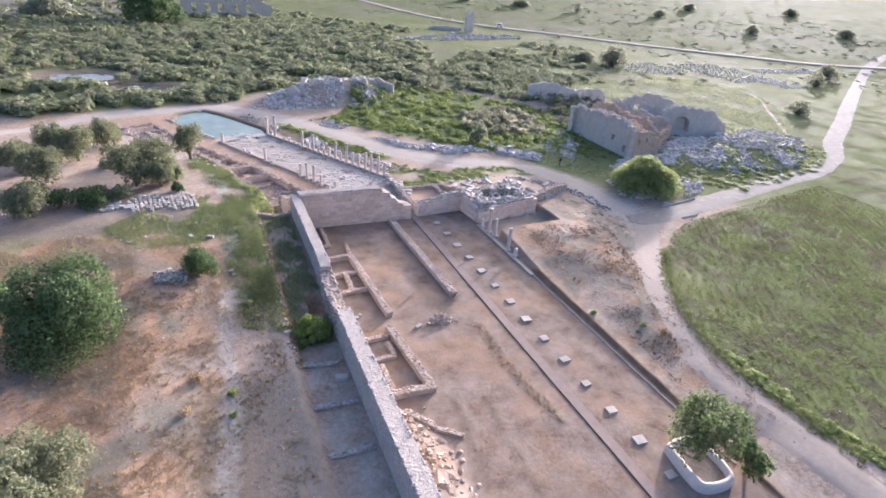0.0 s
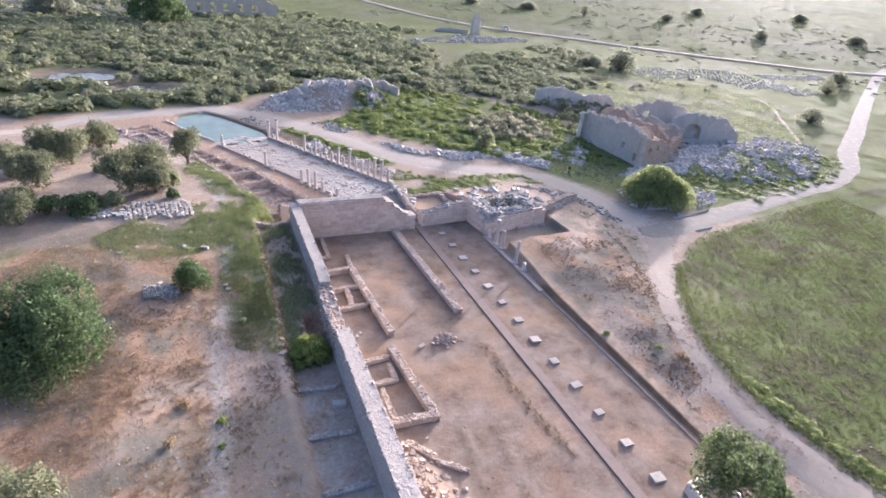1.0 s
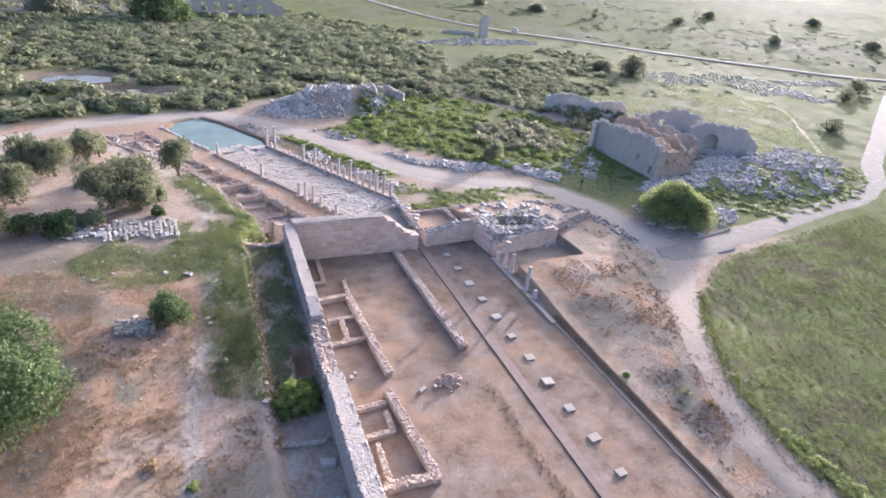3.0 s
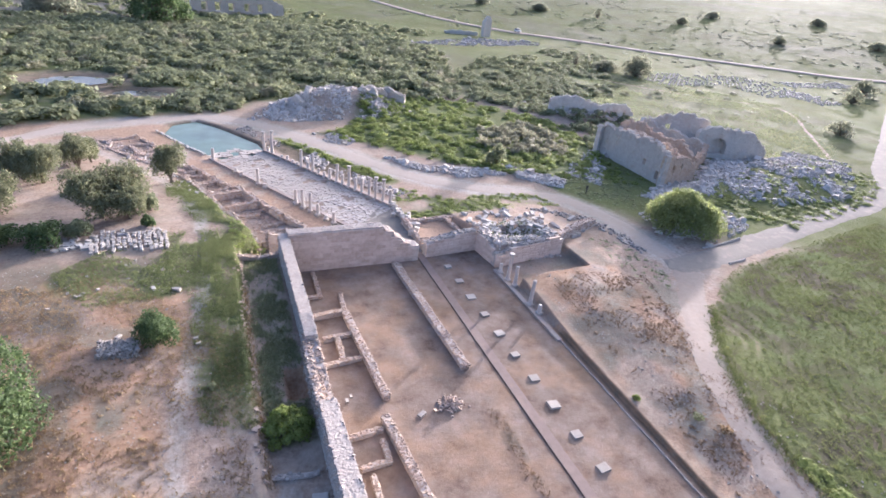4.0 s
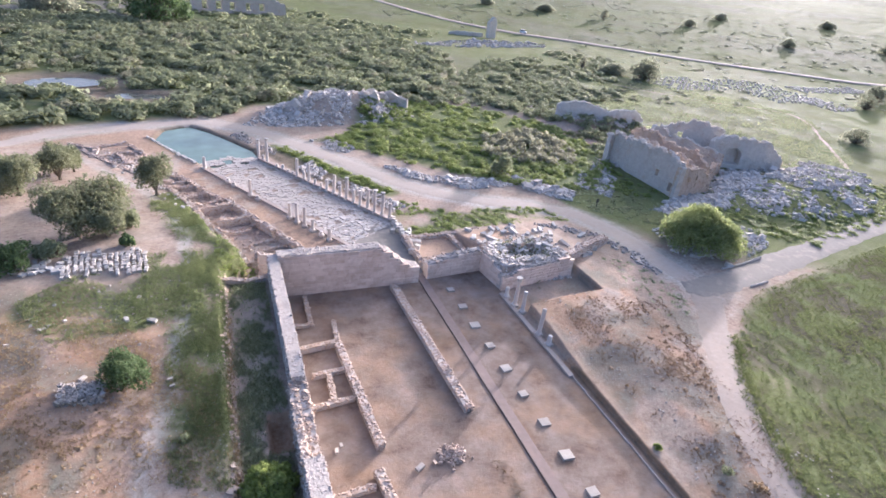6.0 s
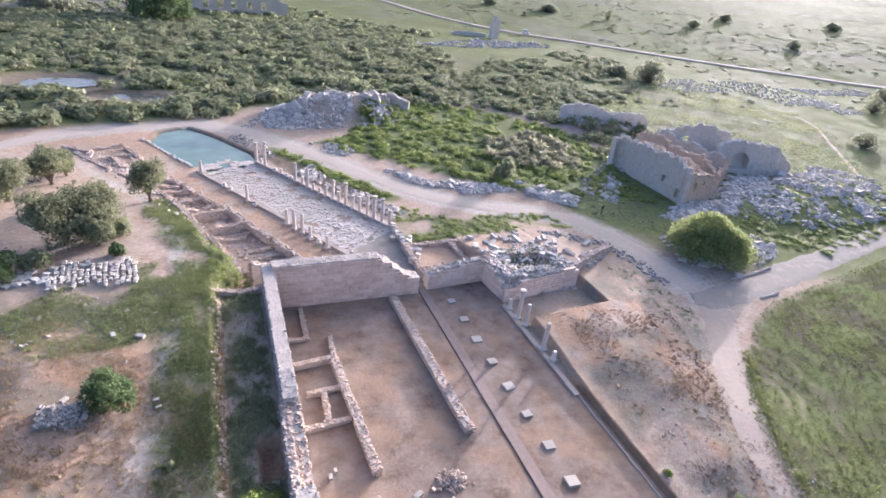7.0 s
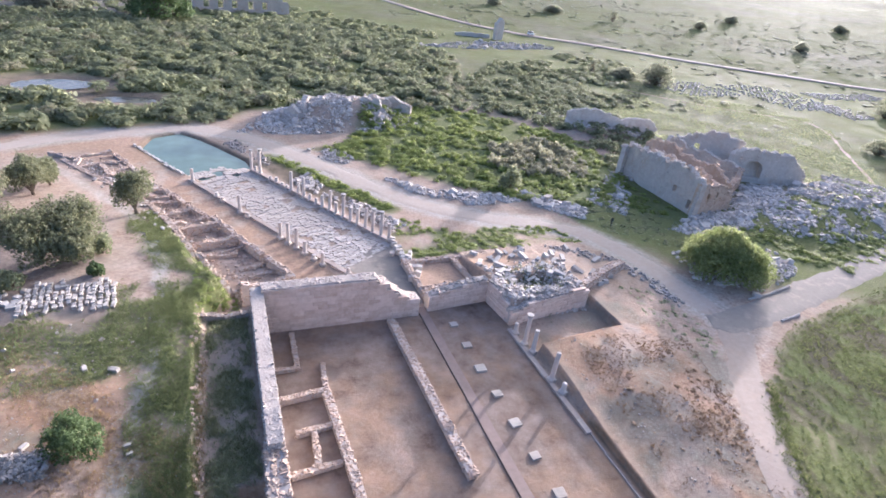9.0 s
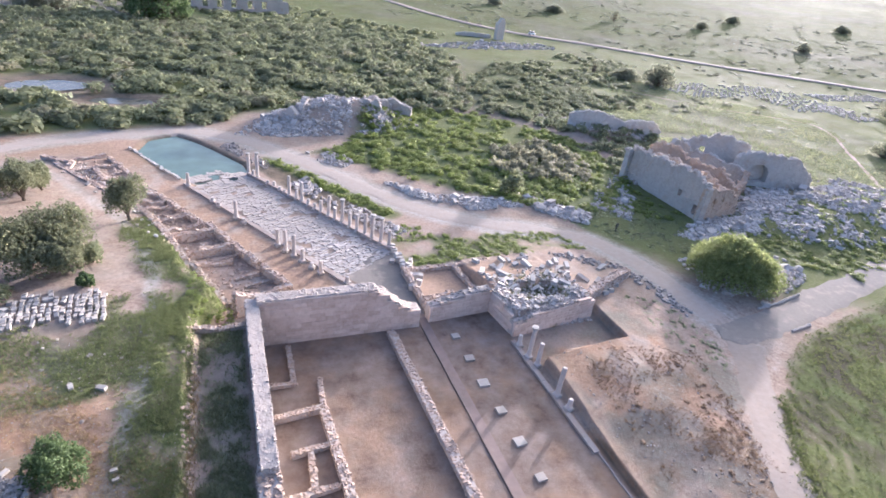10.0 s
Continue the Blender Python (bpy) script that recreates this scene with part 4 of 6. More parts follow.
def rock_pile(name, label, spots, material, size, category="rubble", group=""):
    """One heap of loose stones; spots: x, y, height of the stone above ground."""
    heap = Heap()
    for x, y, h in spots:
        add_rock(heap, x, y, gz(x, y) + h, size * rng.uniform(0.5, 1.5), 0.75)
    return tagged(new(name, heap.mesh(name, material)), label, category, group, "stuff")


spots = [(11.6 + abs(rng.normal(0, 1.7)), rng.uniform(9, 26), 0) for _ in range(520)]
rock_pile("fallen_stones", "collapsed warm stones along the inner wall foot", [(x, y, rng.uniform(-0.12, 0.10)) for x, y, _ in spots], WARMSTONE, 0.4)
spots = [(rng.normal(22.5, 0.55), rng.normal(38.5, 0.5)) for _ in range(170)]
rock_pile("fallen_block", "large warm lumps of fallen wall core", [(rng.uniform(12.2, 15.2), rng.uniform(9, 18), rng.uniform(0.0, 0.2)) for _ in range(26)], WARMSTONE, 1.0)
rock_pile("stone_pile", "small heap of sorted stones on the court floor", [(x, y, max(0.1, 0.8 - 0.8 * math.hypot(x - 22.5, y - 38.5)) * rng.uniform(0.3, 1)) for x, y in spots], WARMSTONE, 0.28)

# ---- column bases of the court ----
BASE_BLOCKS = block_meshes("column_base", BASESTONE)
for k in range(14):
    y, size = 63.3 - 3.965 * k, 1.05 + 0.12 * ((k * 7) % 5 - 2) / 2
    ob = new("column_base", BASE_BLOCKS[k % 8])
    ob.matrix_basis = pose(32.5 + 0.06 * math.sin(k * 2.3), y, 0.03, 2 * math.sin(k * 3.3), 2 * math.sin(k * 4.7), 5 * math.sin(k * 5.1)) @ Matrix.Diagonal((size, size * (0.9 if k < 9 else 0.8), 0.30, 1))
    tagged(ob, "pale square limestone column base set in the floor" if k < 9 else "worn rounded limestone column base set in the floor", "column base", "column bases of the court")

# ---- drain: a dark slot and a band of cover slabs ----
def strip(name, x0, x1, y0, y1, z, height, material, label, pieces=None):
    verts, faces = [], []
    n = 40
    for i in range(n + 1):
        y = y0 + (y1 - y0) * i / n
        e = 0.05 * (float(vnoise(y * 0.7, x0, 3)) - 0.5)
        for x in (x0 + e, x1 + e):
            verts += [(x, y, z), (x, y, z + height)]
        if i:
            a = (i - 1) * 4
            faces += [(a + 1, a + 3, a + 7, a + 5), (a, a + 1, a + 5, a + 4), (a + 3, a + 2, a + 6, a + 7)]
    return tagged(new(name, mesh_of(name, verts, faces, material)), label, "drain", kind="structure")


strip("drain_slot", 29.10, 29.17, -5, 69, -0.10, 0.16, DARK, "narrow dark drain slot along the court")
strip("drain_cover", 29.2, 30.25, -5, 67.5, -0.08, 0.17, BAND, "band of brownish cover slabs beside the drain")

# ---- columns ----
def lathe(profile, sides=14, name="shaft", material=None):
    verts, faces, n = [], [], len(profile)
    for r, z in profile:
        for k in range(sides):
            a = 6.283185 * k / sides
            w = r * (1 + 0.02 * math.sin(3 * a + z * 5))
            verts.append((w * math.cos(a), w * math.sin(a), z))
    for i in range(n - 1):
        for k in range(sides):
            a, b = i * sides + k, i * sides + (k + 1) % sides
            faces.append((a, b, b + sides, a + sides))
    faces.append(tuple(range((n - 1) * sides, n * sides)))
    return mesh_of(name, verts, faces, material)


def column(x, y, h, capital, label, group, lean=0.0, r=0.27):
    top = thing("column", label, "column", (x, y, gz(x, y) - 0.05), group, turn=(x * 37) % 90)
    plinth = new("plinth", BASE_BLOCKS[int(x * 10) % 8])
    plinth.parent = top
    plinth.matrix_basis = Matrix.Translation((0, 0, 0.22)) @ Matrix.Diagonal((0.82, 0.82, 0.36, 1))
    part("base_moulding", lathe([(0.36, 0.38), (0.40, 0.43), (0.36, 0.49), (0.32, 0.52), (0.34, 0.57), (r * 1.08, 0.62)], 14, "base_moulding", MARBLE), top)
    step = max(h - 0.25, 0.95)
    jag = 0.05 * math.sin(x * 9)
    part("shaft", lathe([(r * 1.05, 0.6), (r, 0.75), (r * 0.98, step * 0.4 + 0.3), (r * 0.93, step * 0.8 + 0.12), (r * 0.90, step), (r * 0.55, step + 0.05 + jag)], 14, "shaft", MARBLE), top, m=pose(0, 0, 0, lean, lean * 0.6))
    if capital:
        part("capital", lathe([(r * 0.9, h - 0.25), (r * 1.05, h - 0.2), (r * 1.0, h - 0.12), (r * 1.45, h + 0.12), (r * 1.5, h + 0.22), (r * 0.2, h + 0.24)], 8, "capital", WHITESTONE), top, "pale weathered capital")
    return top


RIGHT = [(12.8, 115.5, 4.3), (13.5, 114.3, 1.6), (14.2, 113.0, 4.9), (15.7, 110.3, 1.0), (16.6, 108.8, 1.6), (17.4, 107.3, 1.1), (18.1, 106.1, 1.2), (18.7, 104.9, 4.1), (19.7, 103.4, 2.0), (20.4, 102.0, 4.1), (21.2, 100.6, 1.7), (22.0, 99.1, 1.6), (22.8, 97.7, 2.7), (23.7, 96.2, 4.1), (24.5, 94.8, 2.5), (25.3, 93.4, 4.2), (26.2, 91.9, 3.0), (27.0, 90.5, 3.4), (27.9, 89.1, 4.1), (28.7, 87.6, 4.2), (29.6, 86.2, 4.3), (30.5, 84.8, 3.4)]
LEFT = [(3.0, 110.7, 2.7), (6.7, 103.8, 1.2), (7.6, 101.8, 1.15), (10.0, 97.3, 3.3), (11.0, 95.6, 0.9), (15.1, 87.9, 3.0), (16.0, 86.2, 3.7), (16.9, 84.6, 3.6), (17.8, 82.9, 2.4), (18.8, 81.1, 1.1), (19.7, 79.5, 2.3), (22.6, 76.6, 1.3)]
for x, y, h in RIGHT:
    column(x, y, h, h > 4.15, "slender pale marble column standing on a stylobate" if h > 2.2 else "broken stump of a pale marble column", "columns along the street", 1.2 * math.sin(x * 3))
for x, y, h in LEFT:
    column(x, y, h, False, "weathered marble column shaft without capital" if h > 2.2 else "broken stump of a weathered marble column", "columns along the street", 1.2 * math.sin(x * 5))
for x, y, h in [(39.15, 60.0, 1.9), (39.2, 57.9, 4.2), (39.5, 56.4, 3.5), (39.2, 51.8, 4.1), (39.35, 49.8, 1.7)]:
    column(x, y, h, 4.15 < h, "pinkish marble column re-erected at the court edge" if h > 2.5 else "short broken column at the court edge", "columns of the court", 0.8 * math.sin(y))


KERBS = block_meshes("kerb_stone", KERBSTONE)


def kerb(name, p0, p1, width, height, length, label, seed):
    """A row of long kerb or stylobate stones."""
    r = np.random.default_rng(seed)
    m, span = wall_frame(p0, p1, 0)
    top = thing(name, label, "stylobate", kind="structure")
    top.matrix_basis = m
    s = 0.0
    while s < span:
        w = length * r.uniform(0.7, 1.3)
        wx = m @ Vector((s + w / 2, 0, 0))
        part("kerb_stone", KERBS[r.integers(8)], top, m=Matrix.Translation((s + w / 2, r.uniform(-0.03, 0.03), gz(wx.x, wx.y) + height * 0.3 + r.uniform(-0.02, 0.02))) @ Matrix.Diagonal((w - 0.03, width * r.uniform(0.92, 1.05), height, 1)))
        s += w
    return top


kerb("stylobate_east", (38.85, 61.0), (38.95, 45.3), 0.62, 0.3, 1.5, "pale limestone stylobate under the court columns", 5)
kerb("court_kerb", (39.1, 45.2), (39.1, 12.0), 0.13, 0.14, 1.3, "thin pale kerb along the court edge", 9)
kerb("stylobate_street_east", (12.0, 116.9), (31.2, 83.6), 0.95, 0.7, 1.7, "raised limestone stylobate along the street", 6)
kerb("stylobate_street_west", (2.4, 111.8), (23.2, 75.6), 0.7, 0.35, 1.6, "worn limestone edging along the street", 7)

# ---- rooms between the terrace and the street ----
ROOM_W = [(8.4, 73.4), (3.6, 81.3), (-1.2, 95), (-9.2, 108), (-17.2, 121)]
ROOM_E = [(15.4, 75.4), (10.3, 85), (6.4, 92.8), (-0.2, 104.1), (-5.3, 114), (-10.6, 124.6)]


def along(line, u):
    seg = [math.dist(a, b) for a, b in zip(line, line[1:])]
    d = u * sum(seg)
    for (a, b), s in zip(zip(line, line[1:]), seg):
        if d <= s + 1e-6:
            return (a[0] + (b[0] - a[0]) * d / s, a[1] + (b[1] - a[1]) * d / s)
        d -= s
    return line[-1]


ROOMS = [
    ((-20.1, 124.2), (-15.2, 121.2)), ((-15.2, 121.2), (-15.5, 115.8)), ((-15.7, 122.4), (-10.9, 125.2)), ((-15.0, 116.8), (-11.7, 118.8)),
    ((-11.7, 118.8), (-9.2, 112.4)), ((-12.9, 111.6), (-8.0, 113.2)), ((-11.1, 118.8), (-7.7, 119.8)), ((-7.6, 106.4), (-3.6, 109.0)),
    ((-3.1, 107.1), (-0.9, 105.2)), ((-3.6, 103.4), (0.0, 102.6)), ((-2.8, 100.6), (1.2, 101.0)), ((-0.1, 96.6), (3.6, 98.0)),
    ((0.2, 92.6), (5.4, 94.5)), ((1.7, 89.9), (7.3, 91.4)), ((3.6, 85.2), (9.2, 86.6)), ((5.5, 88.6), (6.2, 86.4)), ((4.2, 83.3), (9.0, 83.4)), ((8.4, 73.6), (15.0, 75.6)),
]
for k, (a, b) in enumerate(ROOMS):
    h = 0.75 if k < 8 else (1.45 if k in (13, 14, 17) else 0.9)
    h *= rng.uniform(0.85, 1.15)
    rubble_wall("room_wall", a, b, 0.2, 0.75, [(0, h * rng.uniform(0.6, 1)), (0.3, h), (0.55, h * rng.uniform(0.55, 0.9)), (1, h)], 0.34, WARMSTONE, "pinkish rubble cross wall of a roofless room", 80 + k, kind="")
spots = [(x + rng.normal(0, 1.1), y + rng.normal(0, 0.8), rng.uniform(0, 0.25)) for x, y in (along([(-13, 118), (-6.5, 106), (-1.2, 95.5), (2.6, 86)], rng.uniform()) for _ in range(380))]
rock_pile("wall_spill", "fallen wall stones spilling along the terrace foot", spots, PALESTONE, 0.45)
rubble_wall("retaining_wall", (5.0, 66.9), (9.9, 67.1), 1.6, 0.6, [(0, 1.5), (0.5, 0.9), (1, 1.1)], 0.3, WARMSTONE, "rubble retaining wall closing the trench", 128, kind="")
for k in range(8):
    a, b = along(ROOM_E, k / 8), along(ROOM_E, (k + 0.86) / 8)
    h = (1.7 if k < 3 else (1.1 if k < 5 else 0.65)) * rng.uniform(0.8, 1.1)
    rubble_wall("room_wall", a, b, 0.2, 0.7, [(0, h * 0.8), (0.3, h), (0.7, h * 0.85), (1, h * 1.05)], 0.36, WARMSTONE, "pinkish rubble front wall of the street rooms", 95 + k, kind="")
    a, b = along(ROOM_W, k / 8), along(ROOM_W, (k + 1) / 8)
    g = gz(a[0] - 1, a[1])
    a, b = (a[0] - 0.3, a[1]), (b[0] - 0.3, b[1])
    rubble_wall("retaining_wall", a, b, 0.1, 0.7, [(0, max(g, 0.6) + 0.05), (1, max(gz(b[0] - 1, b[1]), 0.6) + 0.05)], 0.32, WARMSTONE, "rubble retaining wall holding the terrace", 105 + k, kind="")
for k, (u, v) in enumerate([(0.06, 0.14), (0.10, 0.2), (0.2, 0.25)]):
    a, b = along(ROOM_W, u), along(ROOM_E, u)
    c = (a[0] * 0.5 + b[0] * 0.5, a[1] * 0.5 + b[1] * 0.5)
    rubble_wall("low_wall", c, (b[0] - 0.3, b[1]), 0.3, 0.4, [(0, 0.4), (1, 0.5)], 0.28, WARMSTONE, "low rubble partition inside a roofless room", 120 + k, kind="")
rubble_wall("room_wall", (9.0, 71.6), (16.4, 73.6), 0, 0.8, [(0, 3.6), (0.4, 2.2), (1, 1.4)], 0.36, WARMSTONE, "rubble wall behind the tall block wall", 125, kind="")
spots = [along(ROOM_W, rng.uniform()) for _ in range(620)]
rock_pile("loose_stones", "loose stones strewn through the ruined rooms", [(x + rng.uniform(0.5, 7), y + rng.uniform(-0.5, 2), 0.05) for x, y in spots], WARMSTONE, 0.38)

# ---- excavated cells east of the street, corner rubble ----
CELLS = [((30.9, 68.2), (30.6, 77.8), 1.1), ((30.6, 77.8), (46.5, 78.6), 0.7), ((38.8, 70.6), (38.0, 78.2), 0.6), ((31.0, 70.0), (35.0, 70.9), 1.2), ((44.0, 70.5), (46.5, 78.6), 0.8)]
for k, (a, b, h) in enumerate(CELLS):
    rubble_wall("room_wall", a, b, 0, 0.6, [(0, h), (0.5, h * 0.9), (1, h)], 0.36, WARMSTONE, "warm rubble wall of a small excavated cell", 130 + k, kind="")
spots = []
while len(spots) < 760:
    x, y = rng.uniform(39.8, 51.2), rng.uniform(62.6, 73)
    if rng.uniform() < 1.1 - (y - 62) / 12:
        spots.append((x, y, rng.uniform(-0.08, 0.16)))
rock_pile("platform_rubble", "grey rubble and broken blocks heaped on the platform", spots, PALESTONE, 0.44)
for k in range(46):
    x, y = rng.uniform(40, 61), rng.uniform(66, 78)
    ob = new("loose_block", WHITE_BLOCKS[k % 8])
    ob.matrix_basis = pose(x, y, gz(x, y) + 0.15, rng.uniform(-14, 14), rng.uniform(-14, 14), rng.uniform(0, 180)) @ Matrix.Diagonal((rng.uniform(0.7, 2.0), rng.uniform(0.4, 0.7), rng.uniform(0.4, 0.7), 1))
    tagged(ob, "fallen pale limestone block among rubble", "stone block", "fallen blocks on the platform")
for k in range(26):
    x, y = 31.0 + rng.normal(0, 0.7), rng.uniform(72.5, 85)
    ob = new("loose_block", WHITE_BLOCKS[k % 8])
    ob.matrix_basis = pose(x, y, gz(x, y) + 0.35, rng.uniform(-10, 10), rng.uniform(-10, 10), rng.uniform(0, 180)) @ Matrix.Diagonal((rng.uniform(0.5, 0.9), rng.uniform(0.4, 0.7), rng.uniform(0.6, 1.3), 1))
    tagged(ob, "upright broken block beside the street", "stone block", "broken blocks beside the street")
rock_pile("roadside_rubble", "grey stones along the edge of the track", [(rng.uniform(-1.2, 1.2) + x, rng.uniform(-1, 1) + y, 0.05) for x, y in (along([(55, 78), (63, 74), (65.3, 68), (65.5, 61)], rng.uniform()) for _ in range(170))], GREYSTONE, 0.5)

for p0, p1 in (((77.6, 59.5), (83.5, 60.2)), ((83.6, 60.3), (88.4, 61.2)), ((77.8, 54.2), (82.2, 54.8))):
    rubble_wall("parapet", p0, p1, gz(*p0) - 0.1, 0.28, [(0, 0.32), (1, 0.32)], 0.16, PALESTONE, "low pale parapet at the road junction", 140 + int(p0[0]), kind="", flat=0.3)

# ---- rubble fields ----
def rubble_field(name, poly, count, size, material, label, keep=None):
    """Stones of all sizes, many small and few large, thicker in some patches than in others."""
    keep = keep or (lambda x, y: 0.06 + sstep(0.36, 0.56, fbm(x / 5, y / 5, 97)) * (0.3 + 0.7 * sstep(0, 4, inside(x, y, poly))))
    heap = Heap()
    for x, y in spread_points(poly, int(count * 1.5), keep):
        s = size * (0.35 + 0.28 * rng.exponential())
        add_rock(heap, x, y, gz(x, y) + rng.uniform(-0.2, 0.2) * s, min(s, size * 1.9), 0.85)
    return tagged(new(name, heap.mesh(name, material)), label, "rubble", kind="stuff")


rubble_field("rubble_mound", [(11, 139), (22, 137.5), (40, 139), (56, 147), (56, 156), (40, 161), (24, 158), (15, 148)], 3000, 0.9, PALESTONE, "mound of collapsed grey stones of a ruin")
rubble_field("rubble_slope", [(94, 83), (102, 78), (112, 71.5), (134, 71), (150, 79), (168, 93), (160, 104), (142, 101), (118, 97), (106, 94)], 3300, 0.9, PALESTONE, "broad slope of tumbled pale building stones")
rubble_field("rubble_heap", [(73, 64), (80, 59.8), (97, 65), (97.5, 71), (92, 74), (76, 74)], 700, 0.9, PALESTONE, "pale stones heaped at the foot of a bush")
rubble_field("rubble_strip", [(36, 112), (44, 104), (58, 100), (60, 97), (50, 96), (40, 103)], 900, 0.8, PALESTONE, "grey stones lining the field edge beside the track")
rubble_field("rubble_strip", [(24, 128), (30, 128), (34, 122), (31, 118), (26, 122)], 300, 0.6, PALESTONE, "grey stones beside the track near the mound")
rubble_field("rubble_strip", [(60, 104), (66, 100), (72, 92), (68, 88), (62, 94)], 600, 0.9, PALESTONE, "grey stones beside the lone bush")
rubble_field("rubble_strip", [(98, 165), (120, 152), (132, 140), (118, 132), (100, 142)], 900, 1.0, PALESTONE, "scattered grey ruin stones among bushes")
rubble_field("rubble_strip", [(74, 96), (92, 112), (94, 106), (78, 88)], 520, 0.8, PALESTONE, "scattered stones in front of the ruin")
rubble_field("rubble_heap", [(82, 82), (92, 86), (104, 89), (118, 97), (112, 86), (100, 80), (90, 76)], 900, 0.95, PALESTONE, "fallen masonry at the foot of the ruin")
rubble_field("rubble_strip", [(19, 110), (32, 88), (35, 90), (22, 113)], 420, 0.75, PALESTONE, "broken grey stones behind the street columns")
rubble_field("rubble_bank", [(8, 131.5), (14, 121), (16, 118), (17.5, 121), (10, 135)], 190, 0.6, GREYSTONE, "dark grey stones on the bank of the pool")
rubble_field("far_rubble", [(98, 285), (150, 320), (205, 330), (200, 310), (140, 286)], 700, 1.6, PALESTONE, "distant field of pale ruin stones")

edge = [(-7.4, 130), (-4.2, 124.5), (-1.6, 119.4), (1.4, 114.2)]
for k in range(17):
    x, y = along(edge, k / 16)
    ob = new("bank_stone", WHITE_BLOCKS[k % 8])
    ob.matrix_basis = pose(x + rng.normal(0, 0.12), y, gz(x, y) + 0.12, rng.uniform(-6, 6), rng.uniform(-6, 6), 120 + rng.uniform(-15, 15)) @ Matrix.Diagonal((rng.uniform(0.6, 1.2), rng.uniform(0.4, 0.6), 0.4, 1))
    tagged(ob, "pale kerb stone on the bank of the pool", "stone block", "kerb stones along the pool")

# ---- the ruined building ----
def ruin_wall(parent, p0, p1, z, thick, profile, seed, openings=(), material=None):
    """A broken masonry wall built of upright slices, with openings (share from, share to, sill, head)."""
    m, span = wall_frame(p0, p1, z)
    ss, hs = [q[0] * span for q in profile], [q[1] for q in profile]
    cuts = sorted(set(list(np.linspace(0, span, int(span / 0.6) + 2)) + [(o[0] + (o[1] - o[0]) * i / 8) * span for o in openings for i in range(9)]))
    heap = Heap()

    def slab(a, b, z0, z1a, z1b):
        w, e = (0.5 * (float(vnoise(q / 2.5, seed, 4)) - 0.5) for q in (a, b))
        v = [(a, w, z0), (b, e, z0), (b, thick + e, z0), (a, thick + w, z0), (a, w * 0.4 + 0.1, z1a), (b, e * 0.4 + 0.1, z1b), (b, thick - 0.1, z1b), (a, thick - 0.1, z1a)]
        heap.add(v, [(0, 3, 2, 1), (4, 5, 6, 7), (0, 1, 5, 4), (1, 2, 6, 5), (2, 3, 7, 6), (3, 0, 4, 7)])

    top = lambda s: max(0.3, np.interp(s, ss, hs) + 0.38 * np.mean(hs) * (float(fbm(s / 2.6, seed * 1.7, 6)) - 0.5) + 0.15 * np.mean(hs) * (float(vnoise(s / 0.6, seed * 2.3, 8)) - 0.5))
    arch = lambda o, s: o[3] + (o[4] if len(o) > 4 else 0) * math.sqrt(max(0, 1 - (2 * (s / span - o[0]) / (o[1] - o[0]) - 1) ** 2))
    for a, b in zip(cuts, cuts[1:]):
        hole = next((o for o in openings if o[0] * span - 1e-6 <= a and b <= o[1] * span + 1e-6), None)
        if hole:
            if hole[2] > 0:
                slab(a, b, -1, hole[2], hole[2])
            head = arch(hole, (a + b) / 2)
            if top(a) > head + 0.2 and top(b) > head + 0.2:
                slab(a, b, head, top(a), top(b))
        else:
            slab(a, b, -1, top(a), top(b))
    for _ in range(int(min(span, 30) * 9)):
        s = rng.uniform(0, span)
        add_rock(heap, s, rng.uniform(0, thick), top(s) - 0.05, rng.uniform(0.3, 0.75), 0.7)
    blocked = lambda s, h: any(o[0] * span - 0.2 < s < o[1] * span + 0.2 and o[2] - 0.2 < h < arch(o, s) + 0.2 for o in openings)
    for _ in range(int(min(span, 30) * np.mean(hs) * 5)):
        s = rng.uniform(0, span)
        h = rng.uniform(0, 1) * top(s)
        if not blocked(s, h):
            lean = (0.5 * (float(vnoise(s / 2.5, seed, 4)) - 0.5)) * (1 - 0.6 * h / top(s)) + 0.1 * h / top(s)
            add_rock(heap, s, lean + 0.06 if rng.uniform() < 0.6 else thick - 0.1, h, rng.uniform(0.22, 0.5), 0.7)
    return part("wall", heap.mesh("wall", material or RUINSTONE), parent, m=m)


ruin = thing("ruined_building", "roofless ruin of grey and tan masonry with broken walls", "ruin")
ruin_wall(ruin, (93.4, 109.5), (92.4, 86.2), 0.6, 1.3, [(0, 6.6), (0.5, 7.2), (0.9, 7.6), (1, 7.0)], 1, [(0.70, 0.74, 2.0, 3.4), (0.90, 0.95, 0.2, 2.2)])
ruin_wall(ruin, (92.6, 86.3), (104.5, 88.4), 0.6, 1.2, [(0, 6.2), (0.3, 5.6), (0.7, 5.0), (0.8, 3.4), (1, 2.0)], 2, [(0.25, 0.31, 2.6, 3.8), (0.5, 0.56, 2.6, 3.8)], TANSTONE)
ruin_wall(ruin, (101.5, 113), (103.8, 90), 0.6, 1.1, [(0, 6.6), (0.3, 7.2), (0.45, 6.4), (0.8, 6.2), (1, 5.0)], 3, [(0.86, 0.90, 2.6, 3.8)], TANSTONE)
ruin_wall(ruin, (113, 115.5), (123.5, 104.5), 0.8, 1.5, [(0, 6.0), (0.2, 7.4), (0.45, 9.0), (0.8, 8.8), (1, 7.6)], 4, [(0.30, 0.38, 3.2, 5.6)])
ruin_wall(ruin, (118.5, 102.5), (138.5, 97.0), 0.8, 1.6, [(0, 6.0), (0.2, 7.6), (0.4, 7.8), (0.7, 6.4), (1, 3.0)], 5, [(0.16, 0.42, 0.6, 2.4, 2.4)])
